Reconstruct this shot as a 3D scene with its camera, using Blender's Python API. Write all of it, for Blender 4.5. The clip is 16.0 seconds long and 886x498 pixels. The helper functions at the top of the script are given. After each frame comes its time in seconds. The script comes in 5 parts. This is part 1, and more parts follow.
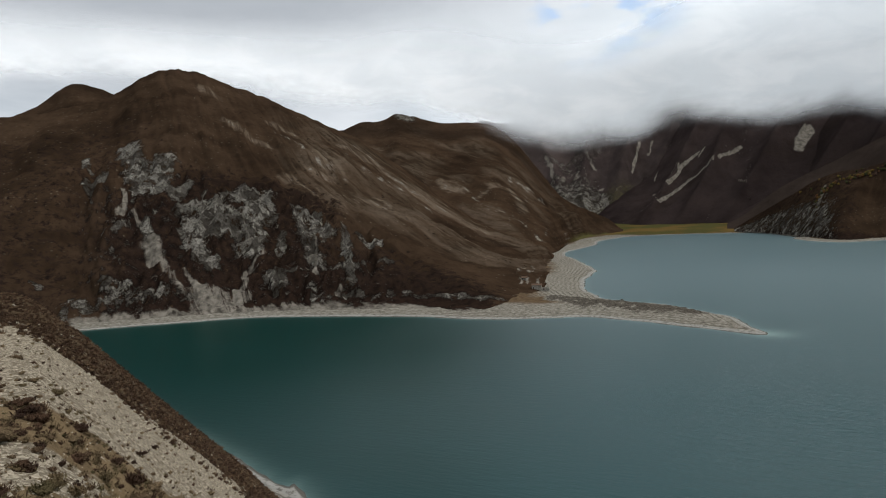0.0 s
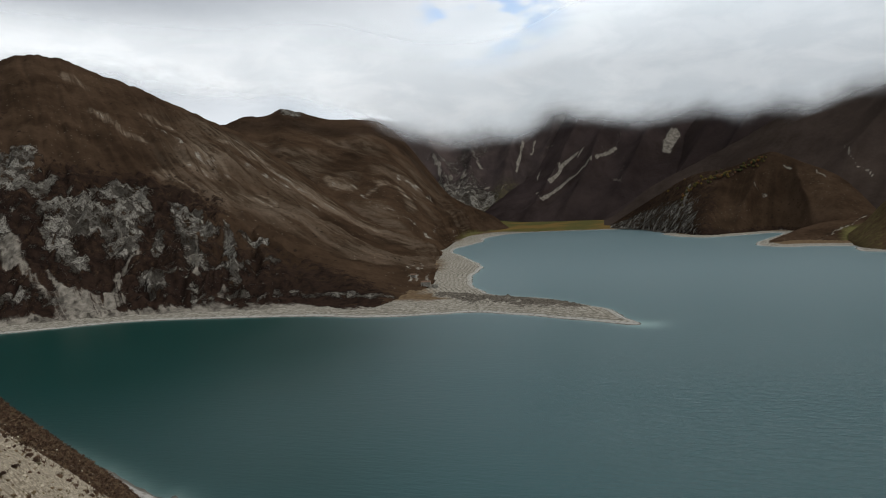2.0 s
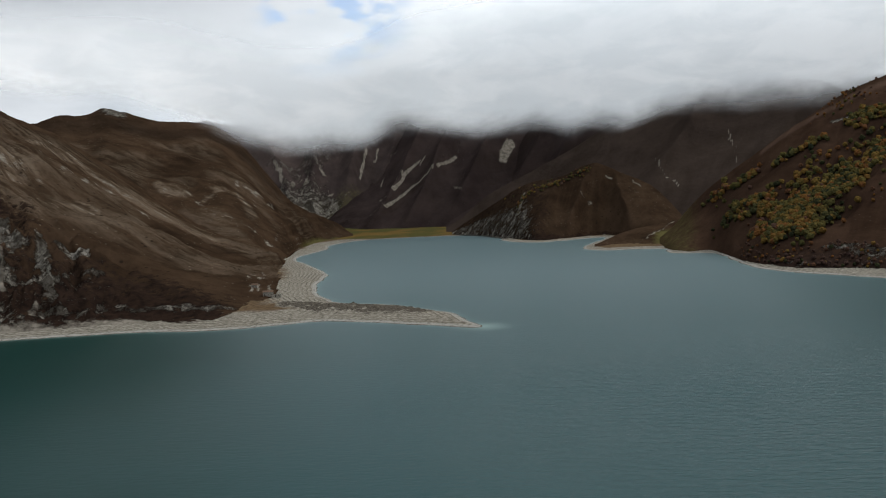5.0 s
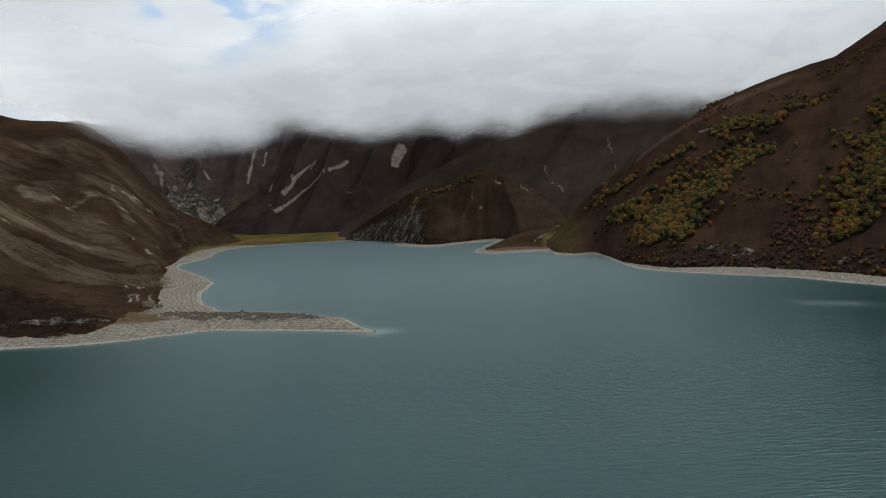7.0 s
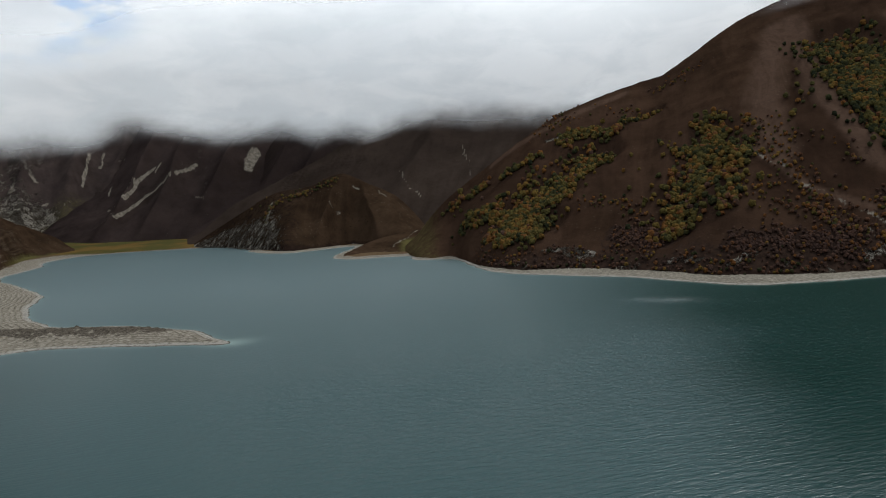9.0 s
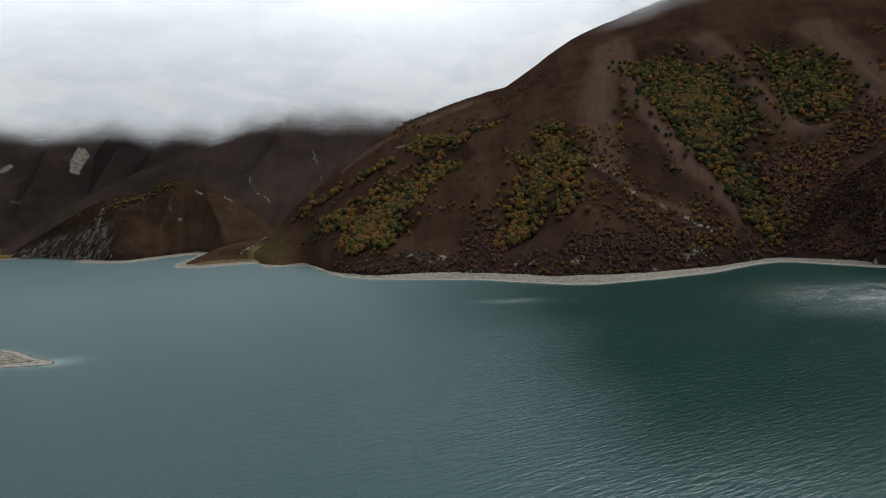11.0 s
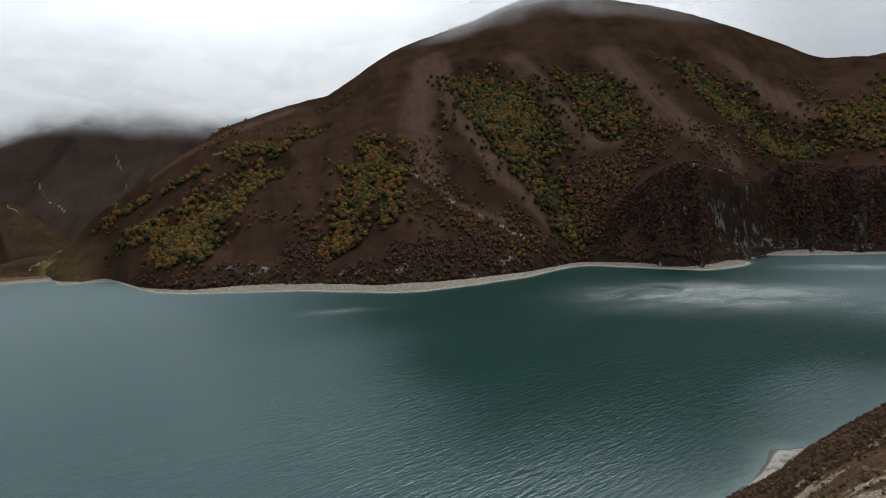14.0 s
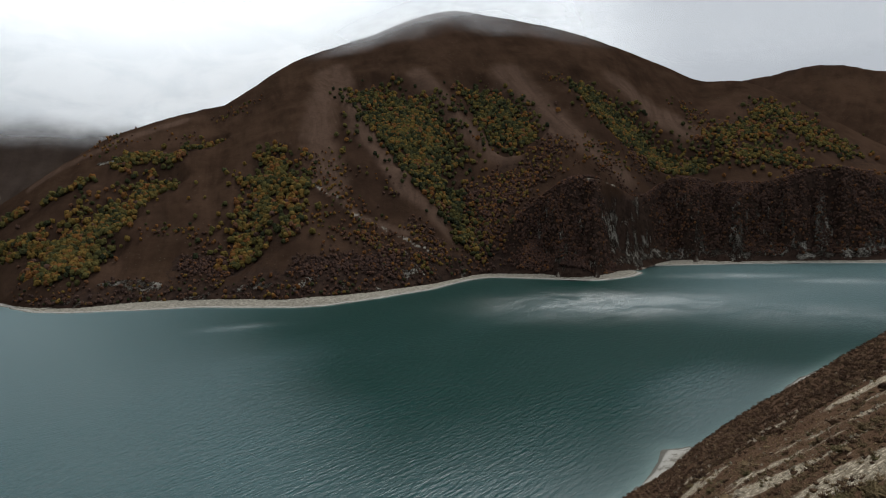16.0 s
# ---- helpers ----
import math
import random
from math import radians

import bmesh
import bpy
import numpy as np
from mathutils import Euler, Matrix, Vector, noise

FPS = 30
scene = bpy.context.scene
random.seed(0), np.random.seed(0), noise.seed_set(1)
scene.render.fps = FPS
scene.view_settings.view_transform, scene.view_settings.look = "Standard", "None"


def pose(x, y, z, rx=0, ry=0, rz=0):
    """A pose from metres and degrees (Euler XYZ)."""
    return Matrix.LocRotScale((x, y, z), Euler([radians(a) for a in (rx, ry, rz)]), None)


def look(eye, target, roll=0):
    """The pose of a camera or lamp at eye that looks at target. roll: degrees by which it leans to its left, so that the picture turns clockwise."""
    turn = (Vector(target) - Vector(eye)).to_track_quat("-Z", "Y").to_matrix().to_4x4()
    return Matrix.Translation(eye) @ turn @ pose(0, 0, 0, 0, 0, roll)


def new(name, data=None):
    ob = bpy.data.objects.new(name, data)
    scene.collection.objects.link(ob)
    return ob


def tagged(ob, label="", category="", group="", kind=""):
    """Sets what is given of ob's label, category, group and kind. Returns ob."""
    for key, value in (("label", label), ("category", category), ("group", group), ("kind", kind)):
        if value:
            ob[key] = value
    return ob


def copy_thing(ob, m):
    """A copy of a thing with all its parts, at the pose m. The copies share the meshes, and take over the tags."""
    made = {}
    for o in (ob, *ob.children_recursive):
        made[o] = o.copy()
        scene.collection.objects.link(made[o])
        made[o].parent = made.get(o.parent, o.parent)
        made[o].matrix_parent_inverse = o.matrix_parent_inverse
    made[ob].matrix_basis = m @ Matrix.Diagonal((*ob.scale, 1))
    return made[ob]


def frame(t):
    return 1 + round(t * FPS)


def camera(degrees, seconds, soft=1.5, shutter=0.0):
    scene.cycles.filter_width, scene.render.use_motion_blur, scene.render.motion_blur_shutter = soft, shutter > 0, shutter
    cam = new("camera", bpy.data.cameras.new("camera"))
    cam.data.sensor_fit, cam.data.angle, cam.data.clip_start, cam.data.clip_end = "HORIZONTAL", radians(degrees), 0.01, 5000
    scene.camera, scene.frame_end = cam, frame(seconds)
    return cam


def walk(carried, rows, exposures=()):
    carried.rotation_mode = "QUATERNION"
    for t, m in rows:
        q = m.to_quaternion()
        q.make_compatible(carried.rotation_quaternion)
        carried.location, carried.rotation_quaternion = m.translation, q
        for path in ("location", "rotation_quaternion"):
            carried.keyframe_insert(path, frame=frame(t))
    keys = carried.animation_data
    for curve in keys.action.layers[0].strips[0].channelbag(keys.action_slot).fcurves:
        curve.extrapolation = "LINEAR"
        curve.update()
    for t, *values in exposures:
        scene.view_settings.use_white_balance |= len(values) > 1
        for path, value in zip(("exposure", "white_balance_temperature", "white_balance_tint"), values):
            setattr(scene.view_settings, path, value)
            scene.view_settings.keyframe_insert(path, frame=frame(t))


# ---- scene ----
EYE = 100.0          # height of the viewpoint over the lake
cam = camera(66.8, 16.0, 1.05)
# seconds, bearing, tilt, lean of the camera that turns where it stands
ROWS = [
    (0.0, 0.00, -3.03, 2.57), (0.5, 1.34, -3.66, 2.51), (1.0, 3.76, -3.69, 2.56), (1.5, 6.63, -3.67, 2.53),
    (2.0, 9.43, -3.65, 2.57), (2.5, 11.65, -3.65, 2.55), (3.0, 14.15, -3.72, 2.59), (3.5, 15.87, -3.67, 2.56),
    (4.0, 18.23, -3.72, 2.65), (4.5, 20.48, -3.69, 2.61), (7.0, 31.78, -3.66, 2.74), (7.5, 34.37, -3.72, 2.70),
    (8.0, 37.53, -3.75, 2.77), (8.5, 40.84, -3.75, 2.74), (9.0, 43.80, -3.77, 2.71), (9.5, 46.86, -3.76, 2.73),
    (10.0, 50.19, -3.81, 2.76), (12.5, 64.09, -3.85, 2.58), (13.0, 66.42, -3.83, 2.63), (13.5, 68.87, -3.85, 2.70),
    (14.0, 71.29, -3.78, 2.71), (14.5, 73.97, -3.79, 2.66), (15.0, 76.11, -3.38, 2.68), (15.5, 77.78, -3.34, 2.62),
    (16.0, 79.53, -3.07, 2.63),
]
walk(cam, [(t, pose(0, 0, EYE, 0, 0, -az) @ pose(0, 0, 0, 90 + tilt) @ pose(0, 0, 0, 0, 0, -lean)) for t, az, tilt, lean in ROWS],
     exposures=[(0.0, 0.03), (4.5, 0.0), (8.0, -0.10), (10.0, -0.02), (12.5, 0.18), (16.0, 0.24)])

# ---- light ----
SUN_BEARING, SUN_HEIGHT = 98.0, 52.0
sun = new("sun", bpy.data.lights.new("sun", "SUN"))
sun.data.energy, sun.data.angle, sun.data.color = 2.6, radians(30), (1.0, 0.97, 0.93)
sun.matrix_world = look((0, 0, 0), (-math.sin(radians(SUN_BEARING)), -math.cos(radians(SUN_BEARING)), -math.tan(radians(SUN_HEIGHT))))


class Nodes:
    """Short hand for building a node tree."""

    def __init__(self, tree):
        self.tree = tree
        tree.nodes.clear()

    def add(self, kind, inputs=None, **fields):
        node = self.tree.nodes.new(kind)
        for key, value in fields.items():
            setattr(node, key, value)
        for key, value in (inputs or {}).items():
            self.put(node.inputs[key], value)
        return node

    def put(self, socket, value):
        if isinstance(value, bpy.types.NodeSocket):
            self.tree.links.new(value, socket)
        elif isinstance(value, tuple) and len(value) == 3 and socket.type == "RGBA":
            socket.default_value = (*value, 1)
        else:
            socket.default_value = value

    def math(self, op, a, b=0.0, c=0.0, clamp=False):
        return self.add("ShaderNodeMath", {0: a, 1: b, 2: c}, operation=op, use_clamp=clamp).outputs[0]

    def vec(self, op, a, b=(0, 0, 0)):
        return self.add("ShaderNodeVectorMath", {0: a, 1: b}, operation=op).outputs[0]

    def mix(self, fac, a, b):
        return self.add("ShaderNodeMix", {0: fac, 6: a, 7: b}, data_type="RGBA").outputs[2]

    def step(self, value, low, high, to_low=0.0, to_high=1.0):
        return self.add("ShaderNodeMapRange", {0: value, 1: low, 2: high, 3: to_low, 4: to_high}, interpolation_type="SMOOTHSTEP").outputs[0]

    def noise(self, where, scale, detail=5.0, rough=0.55, distort=0.0):
        return self.add("ShaderNodeTexNoise", {"Vector": where, "Scale": scale, "Detail": detail, "Roughness": rough, "Distortion": distort}).outputs[0]

    def attr(self, name):
        return self.add("ShaderNodeAttribute", attribute_name=name).outputs["Fac"]

    def place(self, scale=(1, 1, 1), turn=0.0):
        here = self.add("ShaderNodeNewGeometry").outputs["Position"]
        return self.add("ShaderNodeMapping", {"Vector": here, "Scale": scale, "Rotation": (0, 0, turn)}).outputs[0]


world = bpy.data.worlds.new("overcast_sky")
scene.world = world
world.use_nodes = True
n = Nodes(world.node_tree)
way = n.add("ShaderNodeTexCoord").outputs["Generated"]
xyz = n.add("ShaderNodeSeparateXYZ", {0: way})
up = n.math("MAXIMUM", xyz.outputs[2], 0.0)
deck = n.add("ShaderNodeCombineXYZ", {0: n.math("DIVIDE", xyz.outputs[0], n.math("ADD", up, 0.16)), 1: n.math("DIVIDE", xyz.outputs[1], n.math("ADD", up, 0.16)), 2: 0.0}).outputs[0]
sky = n.add("ShaderNodeTexSky", sky_type="NISHITA", sun_disc=False, sun_elevation=radians(SUN_HEIGHT), sun_rotation=radians(SUN_BEARING))
blue = n.vec("SCALE", sky.outputs[0])
blue.node.inputs["Scale"].default_value = 0.15
large = n.noise(deck, 0.55, 3.0, 0.5, 0.3)
small = n.noise(deck, 1.7, 7.0, 0.6, 0.2)
tone = n.math("ADD", n.math("MULTIPLY", large, 0.65), n.math("MULTIPLY", small, 0.45))
cloud = n.mix(n.step(tone, 0.38, 0.66), (0.54, 0.61, 0.67), (0.95, 1.0, 1.045))
hole = n.step(n.noise(n.vec("ADD", deck, (3.1, 7.7, 0)), 1.15, 5.0, 0.6), 0.74, 0.82)


def toward(bearing, height, low, high):
    """1 in the sky near a direction, 0 away from it."""
    b, h = radians(bearing), radians(height)
    aim = (math.sin(b) * math.cos(h), math.cos(b) * math.cos(h), math.sin(h))
    return n.step(n.add("ShaderNodeVectorMath", {0: way, 1: aim}, operation="DOT_PRODUCT").outputs["Value"], math.cos(radians(low)), math.cos(radians(high)))


heavy = n.math("MAXIMUM", toward(120, 14, 36, 18), n.math("MULTIPLY", toward(-20, 40, 48, 20), 0.92))
heavy = n.math("MULTIPLY", heavy, n.math("SUBTRACT", 1.0, n.math("MULTIPLY", toward(97, 56, 18, 6), 0.6)))
cloud = n.mix(n.math("MULTIPLY", heavy, 0.94), cloud, (0.27, 0.29, 0.32))
gap = n.math("MULTIPLY", n.step(n.noise(deck, 3.2, 5.0, 0.6), 0.46, 0.56), toward(14.5, 16.0, 7, 3.5))
shade = n.mix(n.math("MULTIPLY", n.math("MAXIMUM", gap, hole), 0.85), cloud, blue)
# an overcast sky is brightest overhead
bright = n.math("MULTIPLY", n.step(up, 0.42, 0.98, 1.32, 1.9), n.math("ADD", 1.0, n.math("MULTIPLY", toward(97, 44, 24, 6), 1.0)))
n.add("ShaderNodeOutputWorld", {0: n.add("ShaderNodeBackground", {"Color": shade, "Strength": bright}).outputs[0]})


# ---- ways of shaping the land ----
def grain(x, y, seed=0):
    """Smooth random values in -1..1 at places on a plane."""
    xi, yi = np.floor(x).astype(np.int64), np.floor(y).astype(np.int64)
    u, v = x - xi, y - yi

    def corner(a, b):
        h = (a * 374761393 + b * 668265263 + seed * 2147483647) & 0xFFFFFFFF
        h = ((h ^ (h >> 13)) * 1274126177) & 0xFFFFFFFF
        ang = (h ^ (h >> 16)).astype(np.float64) * (2 * math.pi / 4294967296.0)
        return np.cos(ang), np.sin(ang)

    def dot(a, b):
        gx, gy = corner(xi + a, yi + b)
        return gx * (u - a) + gy * (v - b)

    su, sv = u * u * u * (u * (u * 6 - 15) + 10), v * v * v * (v * (v * 6 - 15) + 10)
    low = dot(0, 0) * (1 - su) + dot(1, 0) * su
    return 1.5 * (low * (1 - sv) + (dot(0, 1) * (1 - su) + dot(1, 1) * su) * sv)


def rough(x, y, octaves=5, seed=0, gain=0.5):
    total, amp = np.zeros_like(x), 1.0
    for k in range(octaves):
        total = total + amp * grain(x * 2 ** k + 17.3 * k, y * 2 ** k - 9.1 * k, seed + k)
        amp *= gain
    return total


def rills(x, y, octaves=4, seed=0):
    """Sharp valleys between rounded ribs, 0 in the valleys."""
    total, amp = np.zeros_like(x), 1.0
    for k in range(octaves):
        total = total + amp * np.abs(grain(x * 2 ** k + 5.7 * k, y * 2 ** k + 3.3 * k, seed + k))
        amp *= 0.5
    return total


def curve(x, pairs):
    """A smooth line through a few (bearing, value) pairs."""
    px, py = np.array([p[0] for p in pairs], float), np.array([p[1] for p in pairs], float)
    slope = np.gradient(py, px)
    k = np.clip(np.searchsorted(px, x) - 1, 0, len(px) - 2)
    h = px[k + 1] - px[k]
    s = np.clip((x - px[k]) / h, 0, 1)
    return (py[k] * (2 * s ** 3 - 3 * s ** 2 + 1) + py[k + 1] * (3 * s ** 2 - 2 * s ** 3)
            + slope[k] * h * (s ** 3 - 2 * s ** 2 + s) + slope[k + 1] * h * (s ** 3 - s ** 2))


def ease(x, low, high):
    s = np.clip((x - low) / (high - low), 0, 1)
    return s * s * (3 - 2 * s)


def sheet(name, X, Y, Z, material, marks=None, smooth=True):
    """A grid of heights as one mesh; marks: named values at its points, for the material."""
    rows, cols = Z.shape
    mesh = bpy.data.meshes.new(name)
    idx = np.arange(rows * cols).reshape(rows, cols)
    quads = np.stack([idx[:-1, :-1], idx[:-1, 1:], idx[1:, 1:], idx[1:, :-1]], -1).reshape(-1, 4)
    mesh.vertices.add(rows * cols)
    mesh.vertices.foreach_set("co", np.stack([X, Y, Z], -1).astype(np.float32).ravel())
    mesh.loops.add(quads.size)
    mesh.loops.foreach_set("vertex_index", quads.astype(np.int32).ravel())
    mesh.polygons.add(len(quads))
    mesh.polygons.foreach_set("loop_start", (np.arange(len(quads)) * 4).astype(np.int32))
    mesh.polygons.foreach_set("use_smooth", np.full(len(quads), smooth))
    mesh.update(calc_edges=True)
    for key, values in (marks or {}).items():
        mesh.attributes.new(key, "FLOAT", "POINT").data.foreach_set("value", values.astype(np.float32).ravel())
    mesh.materials.append(material)
    return new(name, mesh)


def polar(bearing, far):
    b = np.radians(bearing)
    return far * np.sin(b), far * np.cos(b)


# ---- materials ----
def surface(name, roughness=0.9):
    mat = bpy.data.materials.new(name)
    mat.use_nodes = True
    n = Nodes(mat.node_tree)
    bsdf = n.add("ShaderNodeBsdfPrincipled", {"Roughness": roughness, "Specular IOR Level": 0.0})
    n.add("ShaderNodeOutputMaterial", {0: bsdf.outputs[0]})
    return mat, n, bsdf


def hillside(name, grass_a, grass_b, rock_a=(0.045, 0.040, 0.033), rock_b=(0.215, 0.200, 0.172), size=1.0, sprinkle=1.0, speckle=0.55, twigs=1.0, dry=(0.048, 0.030, 0.0215), even=0.6):
    """Autumn grass with bare rock and scree where the land is marked so."""
    mat, n, bsdf = surface(name)
    here = n.place((1 / size,) * 3)
    fine, mid, broad = n.noise(here, 0.12, 8.0, 0.65), n.noise(here, 0.02, 6.0, 0.6), n.noise(here, 0.004, 4.0, 0.5)
    grass = n.mix(n.step(n.math("ADD", n.math("MULTIPLY", mid, 0.6), n.math("MULTIPLY", broad, 0.6)), 0.42, 0.78), grass_a, grass_b)
    flow = n.add("ShaderNodeCombineXYZ", {0: n.math("MULTIPLY", n.attr("across"), 0.045 / size), 1: n.math("MULTIPLY", n.attr("down"), 0.008 / size), 2: 0.0}).outputs[0]
    streak = n.noise(flow, 1.0, 7.0, 0.65, 0.5)
    wide = n.noise(n.vec("MULTIPLY", flow, (0.22, 0.35, 1)), 1.0, 4.0, 0.55, 0.4)
    grass = n.mix(n.step(n.math("ADD", n.math("MULTIPLY", streak, 0.6), n.math("MULTIPLY", wide, 0.5)), 0.48, 0.68, 0.0, 0.22), grass, tuple(1.35 * c for c in grass_b))
    grass = n.mix(n.step(n.math("ADD", n.math("MULTIPLY", streak, 0.5), n.math("MULTIPLY", wide, 0.6)), 0.54, 0.38, 0.0, 0.30), grass, (0.013, 0.009, 0.006))
    grass = n.mix(n.math("MULTIPLY", n.attr("pale"), n.step(streak, 0.38, 0.60, even, 1.0)), grass, dry)
    grass = n.mix(n.step(fine, 0.45, 0.72, 0.0, speckle), grass, (0.012, 0.008, 0.005))
    dots = n.add("ShaderNodeTexVoronoi", {"Vector": here, "Scale": 0.085}).outputs["Distance"]
    sown = n.noise(here, 0.006, 4.0, 0.6)
    grass = n.mix(n.math("MULTIPLY", n.step(dots, 0.24, 0.12), n.step(sown, 0.46, 0.60, 0.0, 0.85 * sprinkle)), grass, (0.010, 0.007, 0.005))
    pale = n.add("ShaderNodeTexVoronoi", {"Vector": n.vec("ADD", here, (31, 17, 5)), "Scale": 0.11}).outputs["Distance"]
    grass = n.mix(n.math("MULTIPLY", n.step(pale, 0.17, 0.08), n.step(sown, 0.56, 0.44, 0.0, 0.55 * sprinkle)), grass, (0.105, 0.088, 0.066))
    warp = n.vec("ADD", n.place((0.075 / size, 0.075 / size, 0.040 / size)), n.vec("SCALE", n.add("ShaderNodeTexNoise", {"Vector": here, "Scale": 0.06, "Detail": 4.0}).outputs["Color"]))
    warp.node.inputs[1].links[0].from_node.inputs["Scale"].default_value = 1.3
    blocks = n.add("ShaderNodeTexVoronoi", {"Vector": warp, "Scale": 1.0}, feature="DISTANCE_TO_EDGE").outputs["Distance"]
    chips = n.add("ShaderNodeTexVoronoi", {"Vector": warp, "Scale": 2.9}, feature="DISTANCE_TO_EDGE").outputs["Distance"]
    cell = n.add("ShaderNodeTexVoronoi", {"Vector": warp, "Scale": 1.0}).outputs["Color"]
    crack = n.noise(here, 0.30, 8.0, 0.7)
    stone = n.mix(n.step(n.math("ADD", n.math("MULTIPLY", crack, 0.7), n.math("MULTIPLY", n.add("ShaderNodeSeparateColor", {0: cell}).outputs[0], 0.35)), 0.36, 0.72), rock_a, rock_b)
    stone = n.mix(n.step(chips, 0.10, 0.0, 0.0, 0.75), stone, (0.026, 0.021, 0.017))
    stone = n.mix(n.step(blocks, 0.05, 0.01, 0.0, 0.55), stone, (0.018, 0.014, 0.010))
    scree = n.mix(n.step(fine, 0.3, 0.7), (0.055, 0.048, 0.039), (0.145, 0.129, 0.107))
    bushes = n.mix(n.step(fine, 0.3, 0.65), tuple(twigs * c for c in (0.015, 0.0102, 0.0085)), tuple(twigs * c for c in (0.042, 0.0262, 0.0195)))
    break_up = n.math("MULTIPLY", n.math("SUBTRACT", n.noise(n.place((1 / size, 1 / size, 0.6 / size)), 0.085, 11.0, 0.84, 0.3), 0.5), 2.8)
    stone = n.mix(n.step(crack, 0.50, 0.60, 0.0, 0.8), stone, (0.022, 0.017, 0.013))
    is_rock = n.step(n.math("ADD", n.attr("rock"), break_up), 0.46, 0.60)
    is_scree = n.step(n.math("ADD", n.attr("scree"), n.math("ADD", n.math("MULTIPLY", break_up, 0.42), n.math("MULTIPLY", n.math("SUBTRACT", streak, 0.5), 1.7))), 0.42, 0.72)
    is_bush = n.step(n.math("ADD", n.attr("bush"), break_up), 0.40, 0.60)
    green = n.math("MULTIPLY", n.step(n.math("ADD", n.attr("green"), n.math("MULTIPLY", break_up, 0.4)), 0.3, 0.8), 0.85)
    colour = n.mix(green, grass, (0.060, 0.055, 0.020))
    colour = n.mix(is_bush, colour, bushes)
    colour = n.mix(is_rock, colour, stone)
    colour = n.mix(is_scree, colour, scree)
    n.put(bsdf.inputs["Base Color"], colour)
    height = n.math("ADD", n.math("MULTIPLY", fine, 1.6 * size), n.math("MULTIPLY", n.math("MULTIPLY", crack, is_rock), 5 * size))
    n.put(bsdf.inputs["Normal"], n.add("ShaderNodeBump", {"Height": height, "Distance": 1.0, "Strength": 1.0}).outputs[0])
    return mat


BROWN = hillside("autumn_grass_slope", (0.0108, 0.0066, 0.0043), (0.032, 0.0200, 0.0126), speckle=0.45, twigs=0.36, dry=(0.084, 0.064, 0.045), even=0.10)
RUSSET = hillside("russet_grass_slope", (0.0138, 0.0079, 0.0054), (0.031, 0.0180, 0.0118), sprinkle=0.35, speckle=0.25, twigs=0.55)
# far slope again, with shade under the cloud put into its darker colour
FAR_SHADED = hillside("far_shaded_slope", (0.0120, 0.0088, 0.0086), (0.025, 0.0182, 0.0166), size=1.6, sprinkle=0.1, speckle=0.25)
FAR = hillside("far_slope", (0.0175, 0.0132, 0.0126), (0.038, 0.0284, 0.0254), size=1.6, sprinkle=0.1, speckle=0.25)
FAR_BROWN = hillside("far_brown_slope", (0.0165, 0.0120, 0.0098), (0.029, 0.0212, 0.0170), size=1.6, sprinkle=0.1, speckle=0.18)

mat, n, bsdf = surface("shore_ground", 0.85)
here = n.place()
line = n.math("SINE", n.math("MULTIPLY", n.math("ADD", n.attr("edge"), n.math("MULTIPLY", n.noise(here, 0.022, 5.0), 8.0)), 1.1424))
fine = n.noise(here, 0.25, 7.0, 0.65)
sand = n.mix(n.step(fine, 0.3, 0.72), (0.090, 0.081, 0.065), (0.190, 0.174, 0.145))
sand = n.mix(n.math("MULTIPLY", n.step(line, 0.35, 1.0), n.step(n.noise(here, 0.012, 3.0), 0.35, 0.6, 0.35, 0.9)), sand, (0.062, 0.054, 0.043))
sand = n.mix(n.step(n.attr("edge"), 9.0, 4.0), sand, (0.175, 0.167, 0.150))
sand = n.mix(n.step(n.attr("edge"), 1.8, 0.9, 0.0, 0.85), sand, (0.045, 0.042, 0.036))
sand = n.mix(n.step(n.math("ADD", n.attr("rock"), n.math("MULTIPLY", n.math("SUBTRACT", n.noise(here, 0.11, 8.0, 0.75), 0.5), 3.0)), 0.46, 0.66), sand, n.mix(n.step(n.noise(here, 0.5, 6.0, 0.7), 0.4, 0.65), (0.024, 0.020, 0.016), (0.085, 0.075, 0.060)))
sand = n.mix(n.step(n.noise(here, 0.33, 6.0, 0.7), 0.50, 0.62, 0.0, 0.75), sand, (0.052, 0.045, 0.036))
meadow = n.mix(n.step(n.noise(here, 0.008, 5.0), 0.42, 0.62), (0.042, 0.039, 0.014), (0.078, 0.050, 0.017))
turf = n.mix(n.step(fine, 0.3, 0.7), (0.042, 0.028, 0.017), (0.080, 0.055, 0.032))
turf = n.mix(n.attr("meadow"), turf, meadow)
inland = n.step(n.math("ADD", n.attr("level"), n.math("MULTIPLY", n.noise(here, 0.03, 6.0), 2.0)), 6.2, 7.4)
n.put(bsdf.inputs["Base Color"], n.mix(n.math("MAXIMUM", n.math("MULTIPLY", inland, n.step(n.attr("rock"), 0.5, 0.2)), n.attr("meadow")), sand, turf))
n.put(bsdf.inputs["Normal"], n.add("ShaderNodeBump", {"Height": n.math("ADD", fine, n.math("MULTIPLY", line, 0.4)), "Distance": 0.8, "Strength": 0.6}).outputs[0])
SHORE = mat

mat, n, bsdf = surface("lake_water", 0.10)
n.put(bsdf.inputs["IOR"], 1.333)


